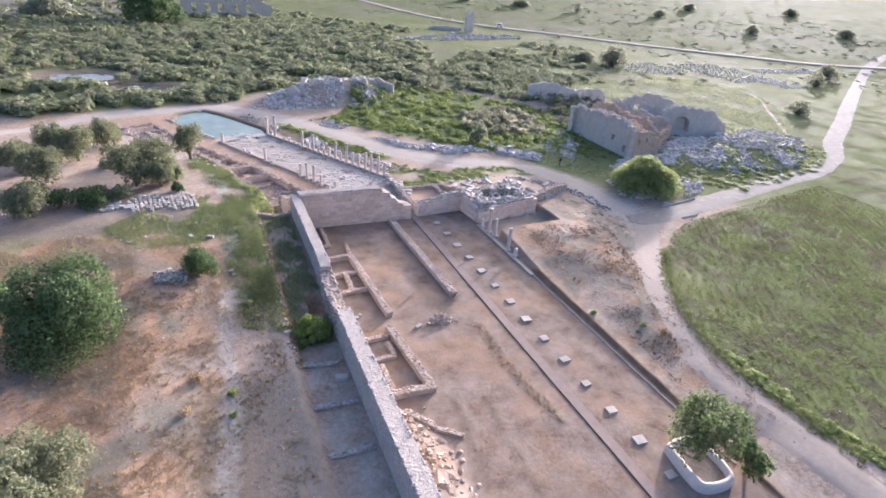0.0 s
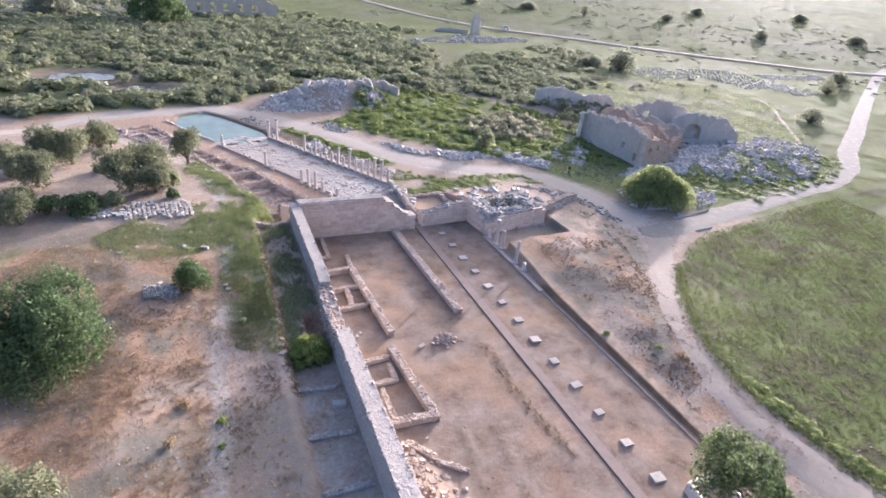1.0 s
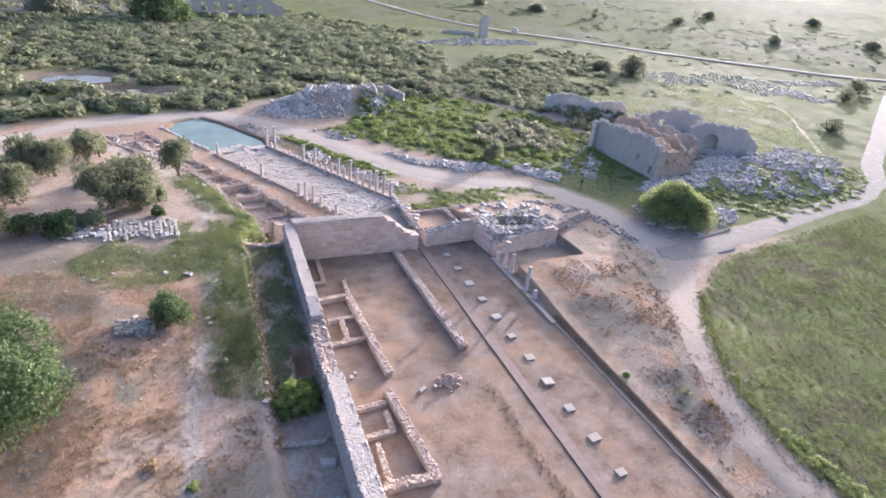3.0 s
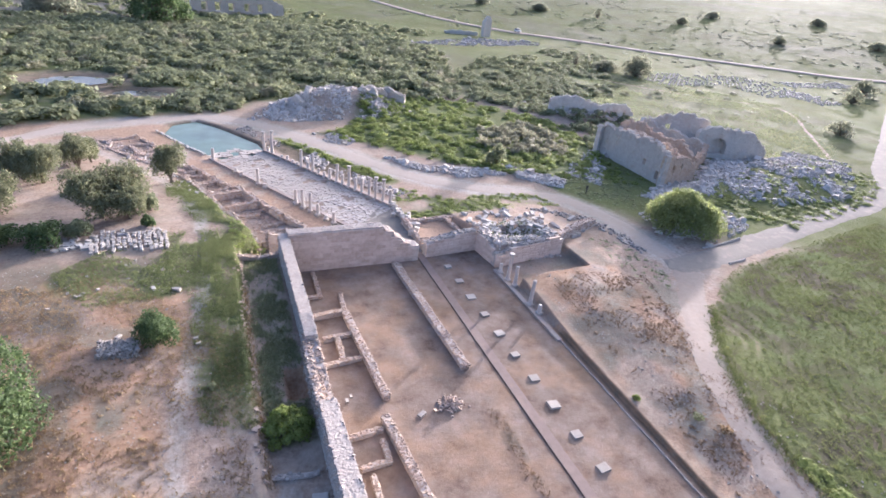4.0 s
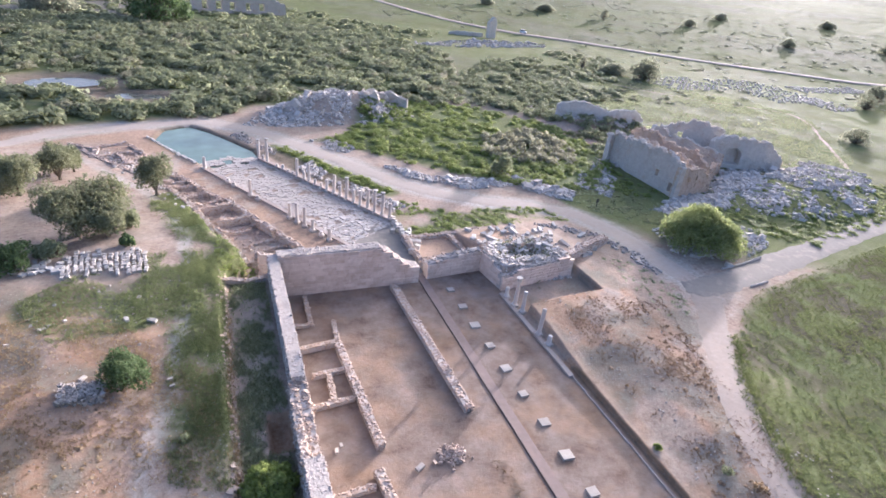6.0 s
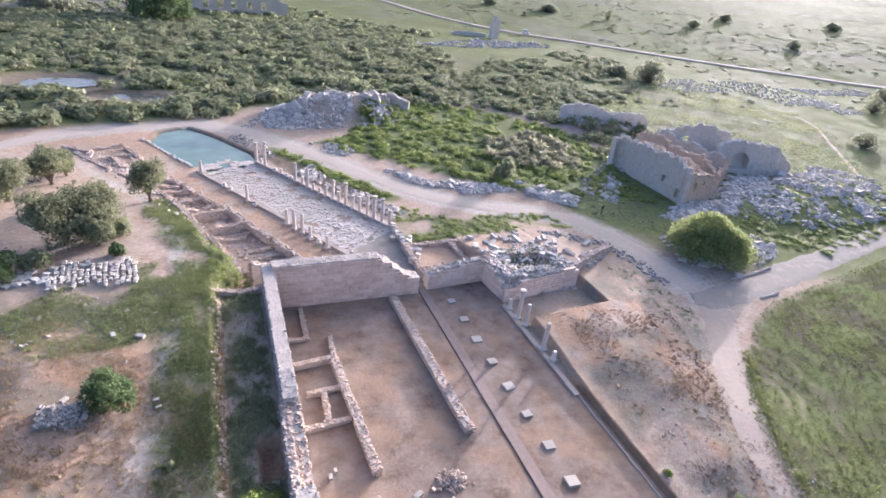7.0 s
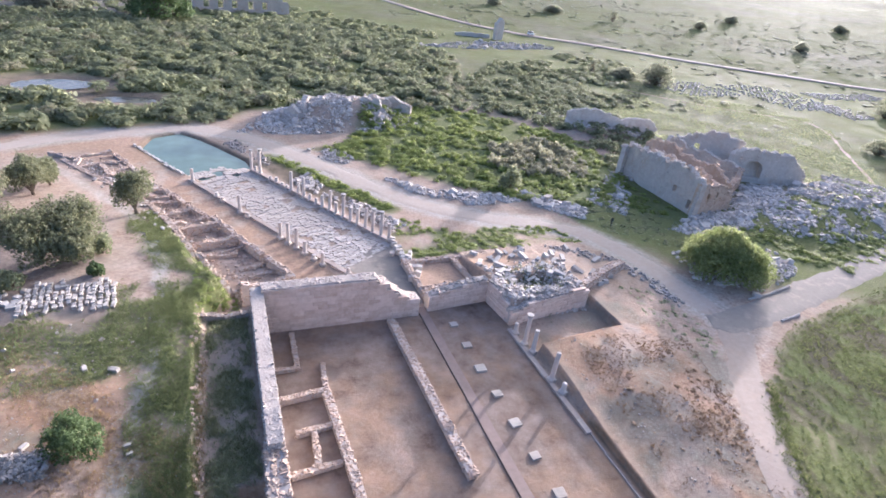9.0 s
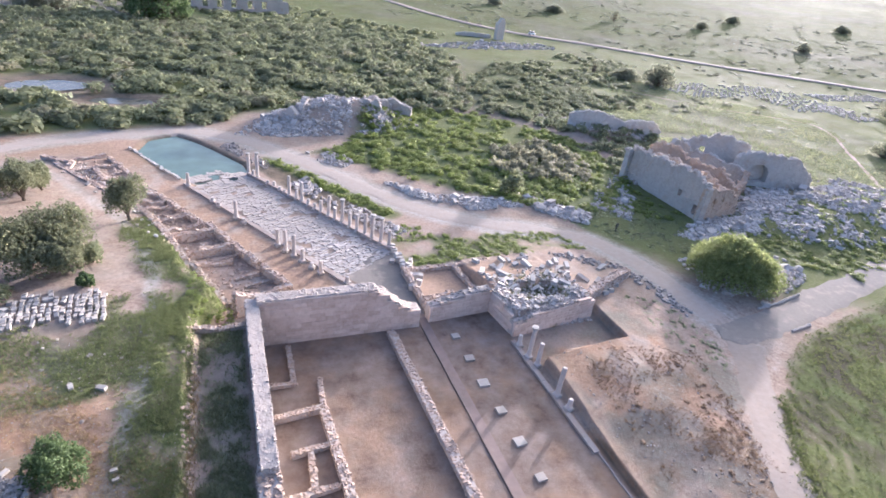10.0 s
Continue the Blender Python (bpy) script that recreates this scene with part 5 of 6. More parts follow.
# Added infill close behind the arch, keeps sunlight out of the opening.
ruin_wall(ruin, (120.6, 103.7), (128.8, 101.4), 0.8, 1.0, [(0, 5.6), (0.5, 6.0), (1, 5.4)], 19)
ruin_wall(ruin, (92.0, 108.5), (113, 115.5), 0.6, 1.2, [(0, 6.4), (0.4, 4.5), (0.7, 5.0), (1, 6.0)], 6)
ruin_wall(ruin, (111, 113), (117.5, 99), 0.8, 1.2, [(0, 6.0), (0.5, 5.2), (1, 3.8)], 7)
ruin_wall(ruin, (97.6, 107), (98.6, 88.5), 0.6, 1.1, [(0, 5.8), (0.3, 6.6), (0.6, 5.6), (0.85, 6.4), (1, 5.2)], 14, (), TANSTONE)
ruin_wall(ruin, (104.5, 89.5), (118, 98), 0.7, 1.3, [(0, 4.2), (0.3, 1.8), (0.6, 3.0), (0.8, 2.0), (1, 4.2)], 15, (), TANSTONE)
rubble_field("rubble_heap", [(104, 90), (118, 90), (140, 90), (142, 97), (126, 99), (110, 99)], 700, 1.1, PALESTONE, "large fallen blocks at the foot of an arch")
far_ruin = thing("ruin_wall", "long low broken wall of grey masonry among bushes", "ruin")
ruin_wall(far_ruin, (101, 146), (124, 133.5), 1.2, 1.2, [(0, 3.6), (0.3, 5.0), (0.6, 3.6), (0.9, 4.6), (1, 2)], 8)
mound_ruin = thing("ruin_wall", "jagged remains of a grey wall on a rubble mound", "ruin")
ruin_wall(mound_ruin, (31, 156), (50, 152), 3.0, 1.4, [(0, 0.6), (0.2, 2.4), (0.35, 1.2), (0.5, 2.2), (0.62, 1.4), (0.75, 3.0), (0.85, 2.2), (0.95, 2.0), (1, 0.6)], 9)
ruin_wall(mound_ruin, (27, 146), (29.5, 151), 2.5, 1.4, [(0, 2.0), (0.5, 3.6), (1, 2)], 10)
ruin_wall(mound_ruin, (40, 150), (46, 147.5), 3.0, 1.6, [(0, 1.0), (0.3, 3.4), (0.6, 2.2), (0.8, 3.6), (1, 1.2)], 16)
ruin_wall(mound_ruin, (22, 147), (25, 144), 2.0, 1.5, [(0, 1.0), (0.5, 2.8), (1, 1.0)], 17)
ruin_wall(mound_ruin, (48, 155), (55, 151), 2.4, 1.5, [(0, 2.0), (0.4, 2.8), (0.7, 2.0), (1, 0.8)], 18)
hall = thing("ruined_hall", "distant stone ruin with a row of openings", "ruin")
ruin_wall(hall, (-2, 356), (50, 374), 0, 2.2, [(0, 9), (0.2, 11), (0.5, 8), (0.8, 10), (1, 6)], 11, [(0.10, 0.16, 2, 6.5), (0.24, 0.30, 2, 6.5), (0.38, 0.44, 2, 6.0), (0.55, 0.61, 2, 6), (0.7, 0.76, 2, 6)])
tower = thing("ruined_tower", "distant pale standing corner of a ruin", "ruin")
ruin_wall(tower, (170, 334), (176, 336), 0, 2.5, [(0, 9), (0.5, 13), (1, 10)], 12)
ruin_wall(tower, (146, 342), (168, 338), 0, 1.8, [(0, 1.4), (0.4, 2.4), (1, 1.8)], 13)

# ---- rows of sorted blocks ----
for i in range(15):
    run = 67.4 + 1.6 * float(vnoise(i * 0.9, 3.0, 12)) if i < 12 else 67.9
    end = 74.2 - 2.2 * float(vnoise(i * 0.8, 7.0, 13)) - (1.6 if i < 2 else 0)
    while run < end:
        size = rng.uniform(0.34, 0.68)
        x = -10.5 + 0.56 * i - 0.13 * (run - 67.4) + rng.normal(0, 0.06)
        y = run + size / 2
        run += size + abs(rng.normal(0.04, 0.06))
        if rng.uniform() < 0.07:
            continue
        ob = new("sorted_block", PALE_BLOCKS[rng.integers(8)])
        ob.matrix_basis = pose(x, y, gz(x, y) + 0.12, rng.uniform(-9, 9), rng.uniform(-9, 9), rng.uniform(-14, 14)) @ Matrix.Diagonal((rng.uniform(0.28, 0.44), size * 0.95, rng.uniform(0.22, 0.4), 1))
        tagged(ob, "pale squared stone laid out in rows on the grass", "stone block", "sorted stones in rows")
for k in range(30):
    x, y = rng.uniform(-15.4, -10.8), rng.uniform(69.2, 72.6)
    ob = new("sorted_block", WHITE_BLOCKS[k % 8])
    ob.matrix_basis = pose(x, y + 0.1 * (x + 13), gz(x, y) + 0.12, rng.uniform(-9, 9), rng.uniform(-9, 9), rng.uniform(-50, 50)) @ Matrix.Diagonal((rng.uniform(0.4, 0.8), rng.uniform(0.3, 0.6), rng.uniform(0.25, 0.4), 1))
    tagged(ob, "grey stone sorted beside the rows under a tree", "stone block", "sorted stones in rows")
heap = Heap()
for x0, y0, x1, y1, rows, cols in [(196, 196, 236, 226, 14, 12), (240, 176, 282, 226, 14, 18), (292, 200, 352, 214, 12, 18), (258, 162, 276, 188, 8, 12)]:
    for i in range(rows):
        for j in range(cols):
            if rng.uniform() < 0.7:
                x, y = x0 + (x1 - x0) * i / rows + rng.normal(0, 0.2), y0 + (y1 - y0) * j / cols + 8 * (i / rows) * 0.3 + rng.normal(0, 0.2)
                v, f = BLOCKS[rng.integers(8)]
                heap.add((v * (rng.uniform(0.7, 1.7), rng.uniform(0.5, 0.9), 0.5)) + (x, y, gz(x, y) + 0.2), f)
tagged(new("stone_depot", heap.mesh("stone_depot", WHITESTONE)), "distant rows of sorted pale blocks on grass", "stone blocks", kind="stuff")

# ---- small things on the terrace ----
for x, y, s in [(-1.5, 58.4, 0.55), (-3.7, 58.9, 0.45), (0.3, 50.2, 0.3), (0.5, 49.4, 0.28), (-6.2, 51.3, 0.4), (8.6, 31.5, 0.8), (19.3, 38.0, 0.55), (13.0, 41.6, 0.36), (13.5, 42.1, 0.3)]:
    ob = new("loose_block", PALE_BLOCKS[int(s * 10) % 8])
    ob.matrix_basis = pose(x, y, gz(x, y) + 0.12, 3, -4, x * 20) @ Matrix.Diagonal((s * 1.5, s * 0.8, s * 0.6, 1))
    tagged(ob, "single pale stone block lying on the ground", "stone block", "single blocks on the terrace")
rock_pile("gravel_pile", "flat pile of grey gravel beside a bush", [(rng.uniform(-7.6, -4.4), rng.uniform(48.4, 50.6), rng.uniform(-0.05, 0.5)) for _ in range(900)], GREYSTONE, 0.24)
edge_spots = [(5.0 + rng.normal(0, 0.25), rng.uniform(33, 68), 0.03) for _ in range(200)]
rock_pile("edge_stones", "stones along the crumbling trench edge", edge_spots, WARMSTONE, 0.32)
pts = rng.uniform((-24, 12), (4.5, 66), (4600, 2))
rock_pile("scattered_stones", "small pale stones strewn over dry earth", [(x, y, -0.02) for x, y in pts], GREYSTONE, 0.12)
pts = rng.uniform((-14, 54), (4.0, 66), (26, 2))
rock_pile("field_stones", "fist to head sized pale stones in the grass", [(x, y, 0.0) for x, y in pts], GREYSTONE, 0.32)
pts = rng.uniform((41.5, 10), (56, 57), (500, 2))
rock_pile("scattered_stones", "small pale stones strewn over the dry bank", [(x, y, 0.0) for x, y in pts], GREYSTONE, 0.16)

post = thing("sign_post", "thin dark post standing beside the track", "post", (71.7, 84.6, gz(71.7, 84.6)))
part("pole", lathe([(0.09, -0.2), (0.08, 1.2), (0.08, 1.5)], 8, "pole", METAL), post)
part("panel", mesh_of("panel", *[(np.array(chamfer_box(0.05, 0.0)[0]) * (0.5, 0.08, 0.7) + (0, 0, 1.3)), chamfer_box(0.05, 0.0)[1]], METAL), post)


def van(x, y, turn):
    top = thing("van", "small white van parked on the far road", "vehicle", (x, y, gz(x, y) + 0.55), turn=turn)
    v, f = chamfer_box(0.12, 0.0)
    part("body", mesh_of("body", v * (4.6, 1.9, 1.2) + (0, 0, 1.0), f, WHITEPAINT), top)
    part("cabin", mesh_of("cabin", v * (3.3, 1.75, 0.9) + (-0.3, 0, 1.9), f, GLASS), top)
    part("roof", mesh_of("roof", v * (3.2, 1.7, 0.16) + (-0.3, 0, 2.36), f, WHITEPAINT), top)
    for wx in (-1.4, 1.4):
        for wy in (-0.85, 0.85):
            part("wheel", lathe([(0.05, -0.12), (0.36, -0.12), (0.36, 0.12), (0.05, 0.12)], 14, "wheel", METAL), top, m=pose(wx, wy, 0.36, 90))
    return top


van(210.5, 361, -55)

# ---- planter with a tree ----
def planter():
    top = thing("planter", "rounded pale plastered stone planter wall round a tree", "planter", (35.4, 11.5, gz(35.4, 11.5)))
    outline = [(-1.6, 2.5), (-0.4, 2.75), (1.4, 2.6), (2.1, 1.6), (2.0, -1.2), (1.3, -2.5), (-0.6, -2.55), (-1.9, -2.0), (-2.1, -0.6)]
    line = spline(outline + outline[:1], 0.3)[:-1]
    verts, faces, n = [], [], len(line)
    section = [(0.0, -0.3), (0.0, 0.75), (0.08, 0.92), (0.28, 0.98), (0.5, 0.9), (0.58, 0.72), (0.58, -0.3)]
    for i, p in enumerate(line):
        d = (line[(i + 1) % n] - line[i - 1]).normalized()
        inn = Vector((d.y, -d.x, 0))
        for o, z in section:
            q = p + inn * o
            verts.append((q.x, q.y, z + 0.08 * (float(vnoise(i * 0.35, o, 4)) - 0.5)))
    k = len(section)
    for i in range(n):
        for s in range(k - 1):
            a, b = i * k + s, ((i + 1) % n) * k + s
            faces.append((a, b, b + 1, a + 1))
    part("rim", mesh_of("rim", verts, faces, PLASTER, True), top)
    fill = [(p.x * 0.85, p.y * 0.85, 0.45) for p in line]
    part("soil", mesh_of("soil", fill, [list(range(n))], EARTH), top)
    return top


planter()
plant("fig_tree", 36.0, 12.2, 5.6, 6.8, FIG, "green leafy tree growing out of a planter", "tree", 5200, 0.15, 0.22, 10, seed=3, ring_out=0.3)
plant("fig_tree", 39.4, 9.8, 3.4, 3.2, FIG, "smaller green tree beside a planter", "tree", 1600, 0.18, 0.15, 5, seed=4)

# ---- trees and bushes of the terrace ----
plant("carob_tree", -14.2, 40.2, 9.6, 8.2, CAROB, "large dense dark-green carob tree on dry red earth", "tree", 18000, 0.17, 0.02, 12, 0.3, 5)
plant("carob_tree", -20.5, 43.5, 6.0, 6.0, CAROB, "dense green tree beside a larger one", "tree", 4500, 0.24, 0.04, 8, 0.3, 6)
plant("olive_tree", -14.6, 24.0, 8.0, 5.6, OLIVE, "grey-green olive tree with a loose crown", "tree", 14000, 0.14, 0.02, 11, 0.3, 7)
plant("bush", -2.9, 50.3, 4.1, 3.5, CAROB, "compact round dark-green bush on the terrace", "bush", 6500, 0.105, 0.02, 9, 0.2, 8)
OLIVES = [(-10.8, 78.0, 6.8, 6.2, 9), (-8.0, 80.5, 6.2, 6.4, 10), (-7.4, 77.2, 4.6, 4.2, 11), (-20.3, 94.2, 6.2, 6.0, 12), (-22.6, 82.0, 6.0, 5.2, 13), (-17.2, 101.8, 5.6, 5.6, 14), (-23.5, 97.0, 6.0, 5.6, 15), (-27.0, 88.0, 6.0, 5.2, 16), (-22.0, 69.4, 5.6, 4.6, 17), (-16.2, 106.5, 3.6, 4.4, 18), (-30.5, 78.0, 6.0, 4.6, 19), (-33, 66, 6, 4.5, 39)]
for x, y, w, h, s in OLIVES:
    plant("olive_tree", x, y, w, h, OLIVE, "grey-green olive tree on the stony terrace", "tree", int(1250 * w), 0.155, 0.10, 9, 0.1, s, "olive trees of the terrace")
plant("slim_tree", -3.2, 91.9, 5.0, 6.4, OLIVE, "slender olive tree above the ruined rooms", "tree", 5200, 0.16, 0.14, 8, seed=20)
for x, y, w, h, s in [(-15.6, 71.4, 5.2, 2.6, 21), (-12.4, 73.2, 3.6, 2.2, 22), (-19.5, 72.4, 4.0, 2.4, 23), (-5.2, 79.4, 2.8, 2.4, 24), (-5.0, 74.8, 2.0, 1.5, 25), (-28, 100, 5, 2.2, 26), (-26, 108, 4, 2, 27), (-15, 88, 3.4, 1.6, 28)]:
    plant("bush", x, y, w, h, CAROB if s % 2 else SHRUB, "low dense green bush on the terrace", "bush", int(420 * w), 0.18, 0.0, 6, 0.1, s, "bushes of the terrace")
plant("bush", 7.2, 38.6, 4.6, 2.6, LUSH, "bright green bush filling the trench", "bush", 5200, 0.13, 0.0, 22, 0.1, 29, dome=True)
plant("bush", 79.8, 66.8, 13.6, 6.4, BIGBUSH, "huge rounded light-green bush growing over a ruin", "bush", 34000, 0.17, 0.0, 60, 0.8, 30, dome=True)
plant("bush", 60.2, 102.6, 4.6, 4.6, SHRUB, "lone rounded bush beside the track", "bush", 1700, 0.25, 0.02, 6, 0.1, 31)
# Distant crowns take the haze-paled leaf colour, except one carob.
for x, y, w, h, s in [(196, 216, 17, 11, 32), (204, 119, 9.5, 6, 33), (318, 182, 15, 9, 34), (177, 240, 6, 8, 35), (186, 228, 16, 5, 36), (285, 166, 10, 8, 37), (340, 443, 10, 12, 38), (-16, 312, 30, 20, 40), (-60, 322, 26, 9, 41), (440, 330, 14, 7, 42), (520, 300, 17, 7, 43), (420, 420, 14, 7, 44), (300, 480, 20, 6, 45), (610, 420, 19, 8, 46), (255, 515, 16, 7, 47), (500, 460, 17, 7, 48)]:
    plant("field_tree", x, y, w, h, CAROB if s == 40 else HAZYLEAVES, "distant rounded dark tree on the plain", "tree", int(190 * w), 0.018 * w + 0.1, 0.0, 30, 0.3, s, "trees of the plain", dome=True)

# ---- scrub, grass and weeds ----
SHRUBS = [lumps(95, 0.18) for _ in range(8)]
FAR_SHRUBS = [lumps(36, 0.3) for _ in range(6)]


def scrub(name, poly, count, material, label, width, height, keep=None, templates=None):
    spots = [(x, y, gz(x, y) - 0.15, w := rng.uniform(*width), w * rng.uniform(*height)) for x, y in spread_points(poly, count, keep)]
    return tagged(new(name, scatter_mesh(name, templates or SHRUBS, spots, material)), label, "scrub", kind="stuff")


off_pond = lambda x, y: (np.maximum(bump(x, y, -32, 179, 19, 13), bump(x, y, -13.5, 165, 14, 8)) < 0.06) * (0.35 + 0.65 * sstep(0.32, 0.46, fbm(x / 14, y / 14, 91)))
scrub("scrub_thicket", SCRUB, 4800, SHRUB, "dense grey-green scrub thicket on the marsh", (1.6, 4.2), (0.55, 0.95), off_pond)
scrub("lush_undergrowth", [(-220, 250), (60, 250), (140, 330), (60, 420), (-220, 360)], 900, SHRUB, "distant green scrub", (2.0, 4.5), (0.5, 0.8), None, FAR_SHRUBS)
scrub("lush_undergrowth", GREEN, 900, LUSH, "bright green undergrowth behind the track", (0.8, 2.0), (0.45, 0.8), lambda x, y: sstep(0.3, 0.5, fbm(x / 9, y / 9, 92)) + 0.15)
scrub("tamarisk_thicket", [(62, 112), (68, 128), (84, 132), (88, 116), (80, 106)], 150, FLUFF, "pale feathery tamarisk thicket", (1.2, 2.2), (0.9, 1.3))
scrub("scrub_edge", [(92, 104), (98, 138), (84, 160), (110, 176), (136, 150), (120, 128), (104, 116)], 260, SHRUB, "dark bushes between ruined walls", (1.2, 2.6), (0.7, 1.0))
scrub("scrub_edge", [(56, 162), (96, 160), (130, 180), (170, 226), (130, 250), (92, 205)], 420, SHRUB, "dark bushes on the plain behind the ruins", (1.2, 3.2), (0.6, 0.9), lambda x, y: sstep(0.42, 0.55, fbm(x / 16, y / 16, 93)))
scrub("plain_scrub", [(120, 180), (200, 130), (330, 150), (520, 260), (620, 420), (420, 620), (200, 640), (120, 420), (180, 300)], 1300, HAZYLEAVES, "low scattered scrub on the plain", (0.6, 3.0), (0.2, 0.45), lambda x, y: sstep(0.42, 0.6, fbm(x / 30, y / 30, 99)) + 0.04, FAR_SHRUBS)
scrub("tamarisk_thicket", SCRUB, 620, FLUFF, "paler feathery bushes in the scrub", (1.6, 4.0), (0.55, 0.95), off_pond)
scrub("scrub_edge", [(120, 165), (150, 176), (170, 205), (220, 270), (190, 290), (140, 250)], 420, SHRUB, "grey-green bushes on the plain", (1.2, 3.6), (0.45, 0.8), lambda x, y: sstep(0.40, 0.55, fbm(x / 14, y / 14, 87)), FAR_SHRUBS)
scrub("hedge", [(17, 122), (19, 123.5), (35, 97), (32.5, 95.5)], 130, LUSH, "green weeds along the track bank", (0.5, 1.0), (0.5, 0.8))
scrub("scrub_edge", [(30, 80), (34, 79.5), (62, 79), (60, 86), (46, 88), (34, 92)], 420, LUSH, "low green weeds between track and cells", (0.3, 0.8), (0.4, 0.7), lambda x, y: sstep(0.4, 0.55, fbm(x / 5, y / 5, 60)))
scrub("scrub_edge", [(96, 74), (110, 66), (135, 68), (160, 80), (170, 95), (120, 88)], 190, LUSH, "green weeds among tumbled stones", (0.5, 1.3), (0.4, 0.6))
scrub("lush_undergrowth", [(74, 96), (90, 84), (93, 76), (104, 62), (140, 69), (156, 77), (130, 71), (106, 78), (92, 86), (90, 106)], 420, LUSH, "bright green weeds below the ruin", (0.4, 1.2), (0.4, 0.7), lambda x, y: sstep(0.38, 0.55, fbm(x / 6, y / 6, 94)))

scrub("dry_clumps", [(41.5, 14), (46.5, 14), (50, 34), (57, 44), (60, 54), (44, 55.5)], 620, BROWNWEED, "rusty brown weed clumps on the bank", (0.12, 0.42), (0.5, 0.9), lambda x, y: 0.06 + sstep(0.42, 0.58, fbm(x / 5, y / 5, 84)), FAR_SHRUBS)
scrub("green_clumps", [(57, 50), (63, 50), (65, 58), (63, 65), (57, 66), (58, 58)], 260, SHRUB, "low grey-green weeds beside the track", (0.2, 0.55), (0.4, 0.7), lambda x, y: 0.1 + sstep(0.4, 0.55, fbm(x / 3, y / 3, 85)), FAR_SHRUBS)
scrub("slope_clumps", [(4.6, 66.2), (8.6, 68), (9.0, 73.5), (4.5, 76)], 90, LUSH, "green weeds on the slope above the rooms", (0.35, 0.75), (0.4, 0.7), None, FAR_SHRUBS)
scrub("terrace_clumps", [(-26, 14), (3, 14), (4, 44), (-6, 62), (-26, 62)], 900, STRAW, "dry yellow-brown weed clumps on stony earth", (0.12, 0.42), (0.4, 0.8), lambda x, y: 0.08 + sstep(0.44, 0.6, fbm(x / 4, y / 4, 86)), FAR_SHRUBS)
scrub("margin_weeds", [(49.6, 22), (51.2, 22), (51.4, 13), (53.6, 3), (57, -8), (55.6, -8), (51.6, 3), (50.0, 13)], 240, LUSH, "thick bright weeds hedging the field edge", (0.35, 0.85), (0.5, 0.8))
scrub("meadow_weeds", [(64, 90), (74, 97), (90, 86), (96, 78), (92, 74), (76, 76), (69, 84)], 420, SHRUB, "low weeds on the meadow before the ruin", (0.25, 0.8), (0.35, 0.6), lambda x, y: 0.15 + sstep(0.4, 0.55, fbm(x / 4, y / 4, 98)), FAR_SHRUBS)
TUFTS = [blades(9, 0.35, 1.0) for _ in range(8)]


def tufts(name, pts, material, label, size):
    spots = [(x, y, gz(x, y) - 0.03, w := rng.uniform(*size), w * rng.uniform(0.8, 1.4)) for x, y in pts]
    return tagged(new(name, scatter_mesh(name, TUFTS, spots, material)), label, "grass", kind="stuff")


near_field = [(51, 5), (50, 13), (49.4, 21.5), (51, 27.5), (54, 33), (58, 38.5), (64, 44.5), (71, 49.8), (79, 53.2), (104, 57.6), (128, 61), (128, 20), (90, -10), (60, -10)]
rows = lambda x, y: (0.45 + 0.55 * sstep(0.3, 0.7, 0.5 + 0.5 * np.sin((x * 0.8 - y * 0.6) * 4.2) * 0.5 + 0.9 * (fbm(x / 4, y / 4, 95) - 0.5))) * (0.5 + 0.5 * sstep(0.38, 0.58, fbm(x / 9, y / 9, 96))) * np.prod([1 - 0.9 * sstep(0.7, 0.3, line_distance(x, y, q)) for q in ARCS], axis=0)
tufts("field_crop", spread_points(near_field, 46000, rows), CROP, "low green plants in faint rows on a field", (0.11, 0.30))
tufts("field_margin", [(x + rng.normal(0, 0.5), y + rng.normal(0, 0.5)) for x, y in (along([(50.6, 6), (49.9, 13), (49.4, 21.5), (51, 27.5), (54, 33), (58, 38.5), (64, 44.5)], rng.uniform()) for _ in range(1300))], CROP, "taller weeds along the field margin", (0.2, 0.42))
band = spread_points([(0.5, 40), (5, 38), (5, 68), (8, 72.5), (3, 81), (-1.5, 93), (-4, 92), (-3, 78), (-1, 66)], 13000, lambda x, y: (0.2 + sstep(0.35, 0.6, fbm(x / 3, y / 3, 51))) * sstep(-6.5, -1.2, x - west_edge(y) + 3 * (fbm(x / 4, y / 4, 50) - 0.5)))
tufts("terrace_grass", band, DRYGRASS, "green grass along the trench edge", (0.13, 0.30))
tufts("trench_grass", spread_points([(5.4, 37), (9.4, 37), (9.6, 68), (5.4, 68)], 3200, lambda x, y: (0.15 + sstep(0.35, 0.6, fbm(x / 2.5, y / 2.5, 57))) * (1 - box(x, y, 7.6, 10, 41.6, 45.8))), SHRUB, "grass growing in the trench", (0.16, 0.38))
tufts("upper_grass", spread_points([(-8, 54), (3, 54), (3, 73), (-3, 74), (-14, 64)], 4600, lambda x, y: sstep(0.35, 0.6, fbm(x / 5, y / 5, 58))), DRYGRASS, "patchy green grass on the terrace", (0.15, 0.32))
tufts("dry_weeds", spread_points([(-26, 10), (4, 10), (4, 50), (-8, 62), (-26, 62)], 24000, lambda x, y: sstep(0.42, 0.6, fbm(x / 3.5, y / 3.5, 82)) + 0.08), STRAW, "dry brown weeds on the stony terrace", (0.08, 0.26))
tufts("dry_weeds", spread_points([(41.5, 12), (47, 12), (56, 44), (60, 54), (44, 57)], 4200, lambda x, y: sstep(0.40, 0.62, fbm(x / 3.5, y / 3.5, 83))), BROWNWEED, "dry brown weeds on the bank", (0.08, 0.24))
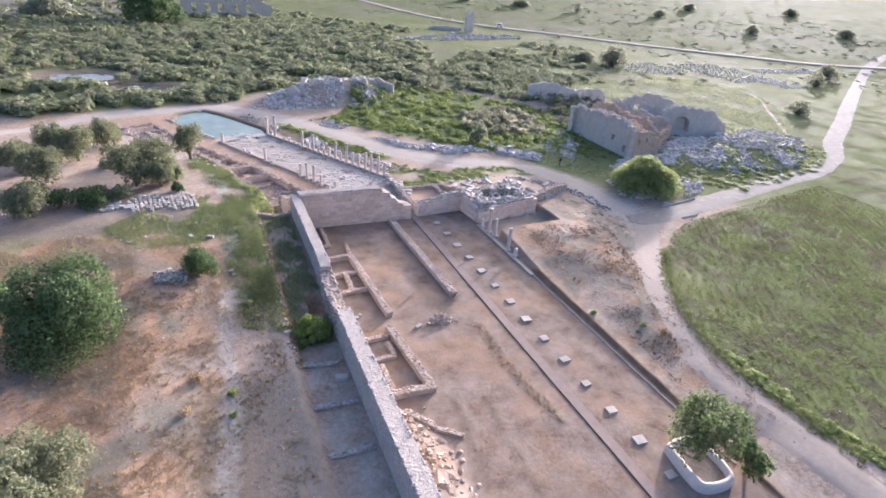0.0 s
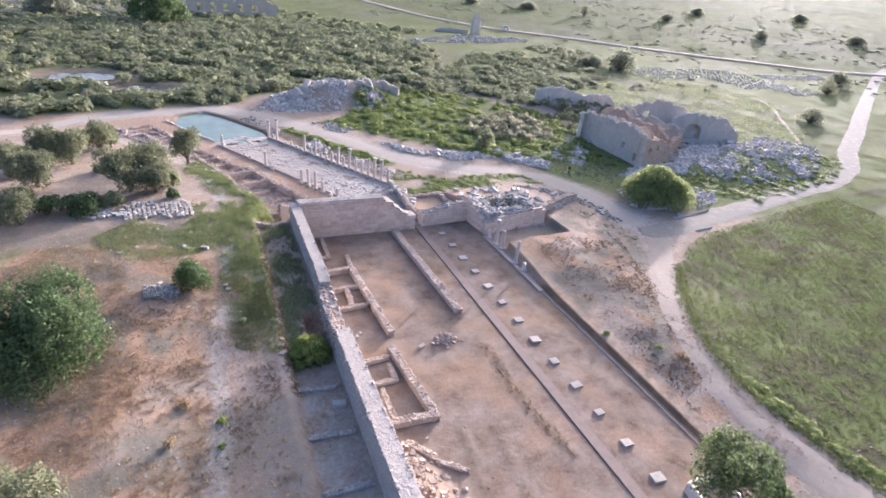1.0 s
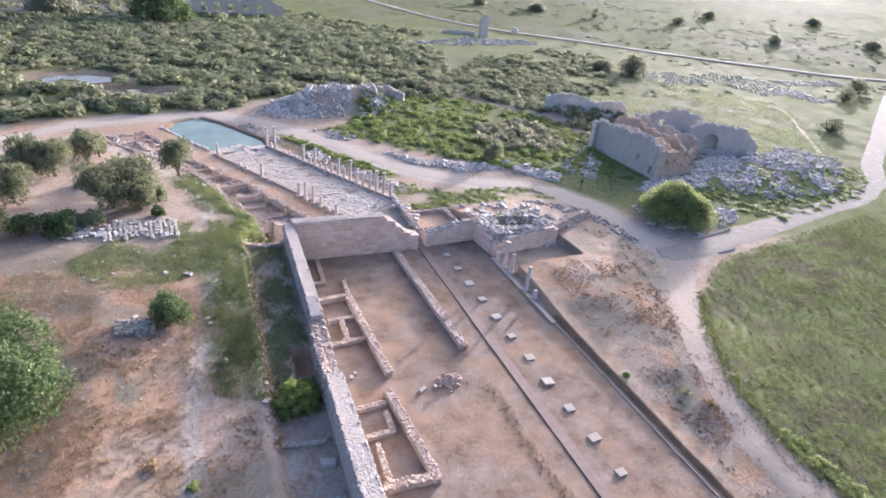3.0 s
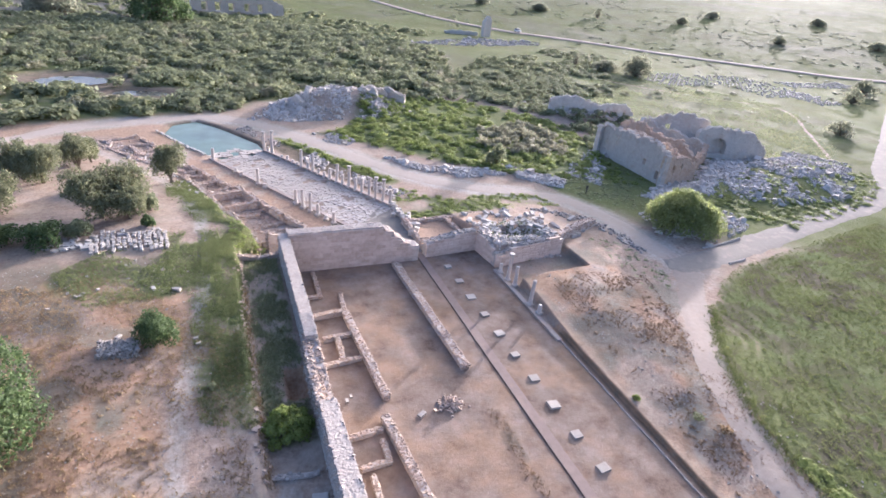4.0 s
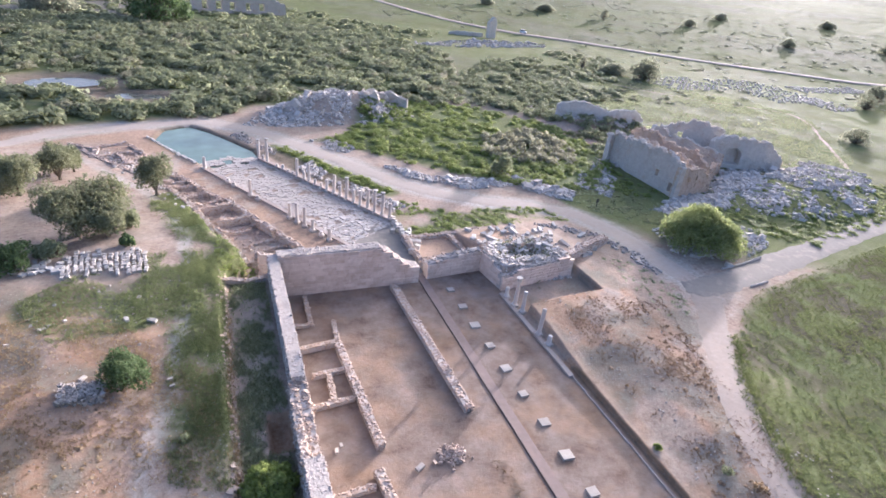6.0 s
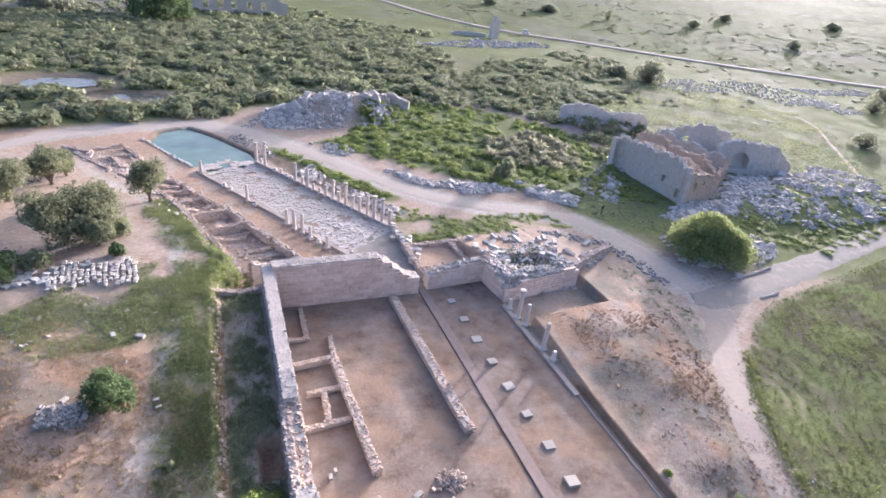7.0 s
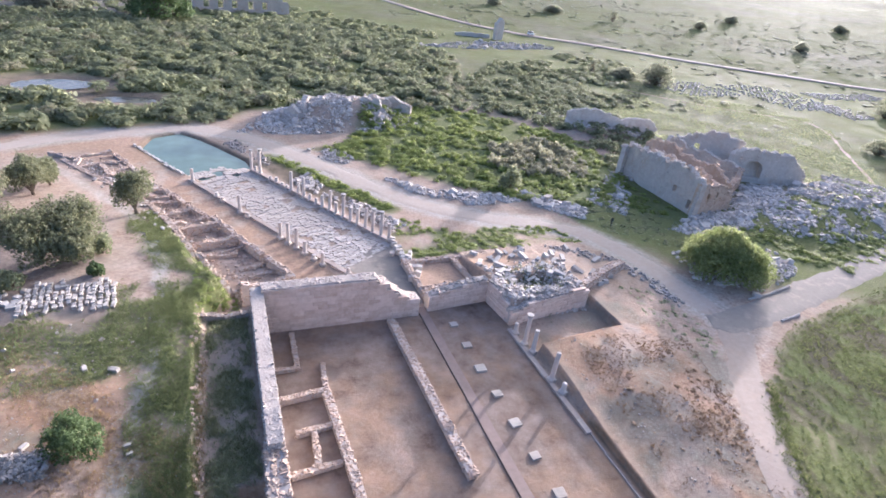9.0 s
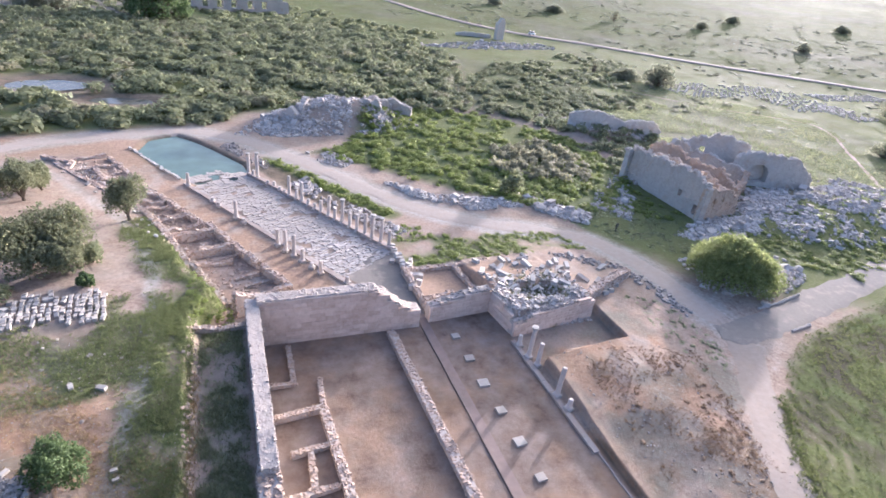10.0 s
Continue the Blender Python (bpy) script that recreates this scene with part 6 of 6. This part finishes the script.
tufts("plain_grass", spread_points([(98, 118), (130, 104), (160, 92), (190, 110), (230, 160), (190, 215), (150, 200), (118, 150)], 9000, lambda x, y: 0.1 + sstep(0.4, 0.58, fbm(x / 10, y / 10, 88))), SHRUB, "rough dry grass on the plain", (0.25, 0.6))
tufts("platform_weeds", [(rng.normal(45.5, 2.2), rng.normal(67.4, 1.8)) for _ in range(260)], CROP, "green weeds among the platform rubble", (0.25, 0.5))
tufts("court_weeds", [(x + rng.normal(0, 0.4), y + rng.normal(0, 0.4)) for x, y in (along(RIDGES[2 if rng.uniform() < 0.8 else rng.integers(3)], rng.uniform()) for _ in range(380))], BROWNWEED, "dry brown weeds on the court floor", (0.08, 0.22))
tufts("edge_straw", [(5.1 + rng.normal(0, 0.2), rng.uniform(33, 60)) for _ in range(500)], STRAW, "yellow dry grass along the trench edge", (0.2, 0.4))
for x, y, w, m in [(-1.2, 31.5, 1.0, LUSH), (-1.4, 29.0, 0.7, LUSH), (41.0, 33.4, 1.0, LUSH), (46.4, 27.0, 1.3, STRAW), (45.2, 29.2, 1.2, SHRUB), (1.6, 43.6, 1.0, SHRUB), (-4, 34, 1.2, STRAW), (-5, 30, 1.4, STRAW), (39.8, 14.5, 0.9, LUSH)]:
    plant("weed_clump", x, y, w, w * 0.55, m, "small low weed clump on bare ground", "weed", 160, 0.12, 0.0, 4, 0.05, int(abs(x * 7)) + 50, "weed clumps")

# ---- street paving ----
def paving():
    far, near = Vector((7.2, 114.2, 0)), Vector((26.4, 80.8, 0))
    d = (near - far).normalized()
    across = Vector((-d.y, d.x, 0))
    if across.x < 0:
        across = -across
    m = Matrix(((d.x, across.x, 0, far.x), (d.y, across.y, 0, far.y), (0, 0, 1, 0), (0, 0, 0, 1)))
    street = thing("pavement", "street paved with worn pale limestone slabs", "pavement", kind="structure")
    street.matrix_basis = m
    heap, made, spots = Heap(), 0, []
    u = -9.0
    while u < (near - far).length:
        depth = rng.uniform(0.34, 0.62)
        v = -5.3
        while v < 5.0:
            w = rng.uniform(0.4, 1.15)
            hole = vnoise(u / 1.8, v / 1.8, 77) < 0.25 or (u < -1 and v > 3.5 + u * 0.3)
            if not hole:
                spots.append((u + depth / 2, v + w / 2, depth, w))
            v += w
        u += depth
    for k, (a, b, depth, w) in enumerate(sorted(spots, reverse=True)):
        z = -0.03 + rng.uniform(-0.06, 0.05) - 0.75 * float(sstep(5, -9, a))
        piece = Matrix.Translation((a, b, z)) @ Matrix.Diagonal((depth - 0.05, w - 0.05, 0.24, 1)) @ pose(0, 0, 0, rng.uniform(-3, 3), rng.uniform(-3, 3), rng.uniform(-5, 5))
        if made < 300:
            part("slab", SLABS[rng.integers(8)], street, m=piece)
            made += 1
        else:
            v, f = BLOCKS[rng.integers(8)]
            heap.add([tuple(piece @ Vector(q)) for q in v], f)
    if heap.n:
        part("sunken_slabs", heap.mesh("sunken_slabs", SLAB), street, kind="stuff")


paving()
verts = [(24.0, 76.2), (28.6, 68.2), (30.4, 68.2), (30.6, 76.0), (31.0, 83.0), (28.6, 84.6), (24.6, 80.6), (22.6, 78.4)]
tagged(new("street_floor", mesh_of("street_floor", [(x, y, 0.07) for x, y in verts], [list(range(len(verts)))], GRAVEL)), "smooth grey compacted gravel at the street's end", "pavement", kind="structure")
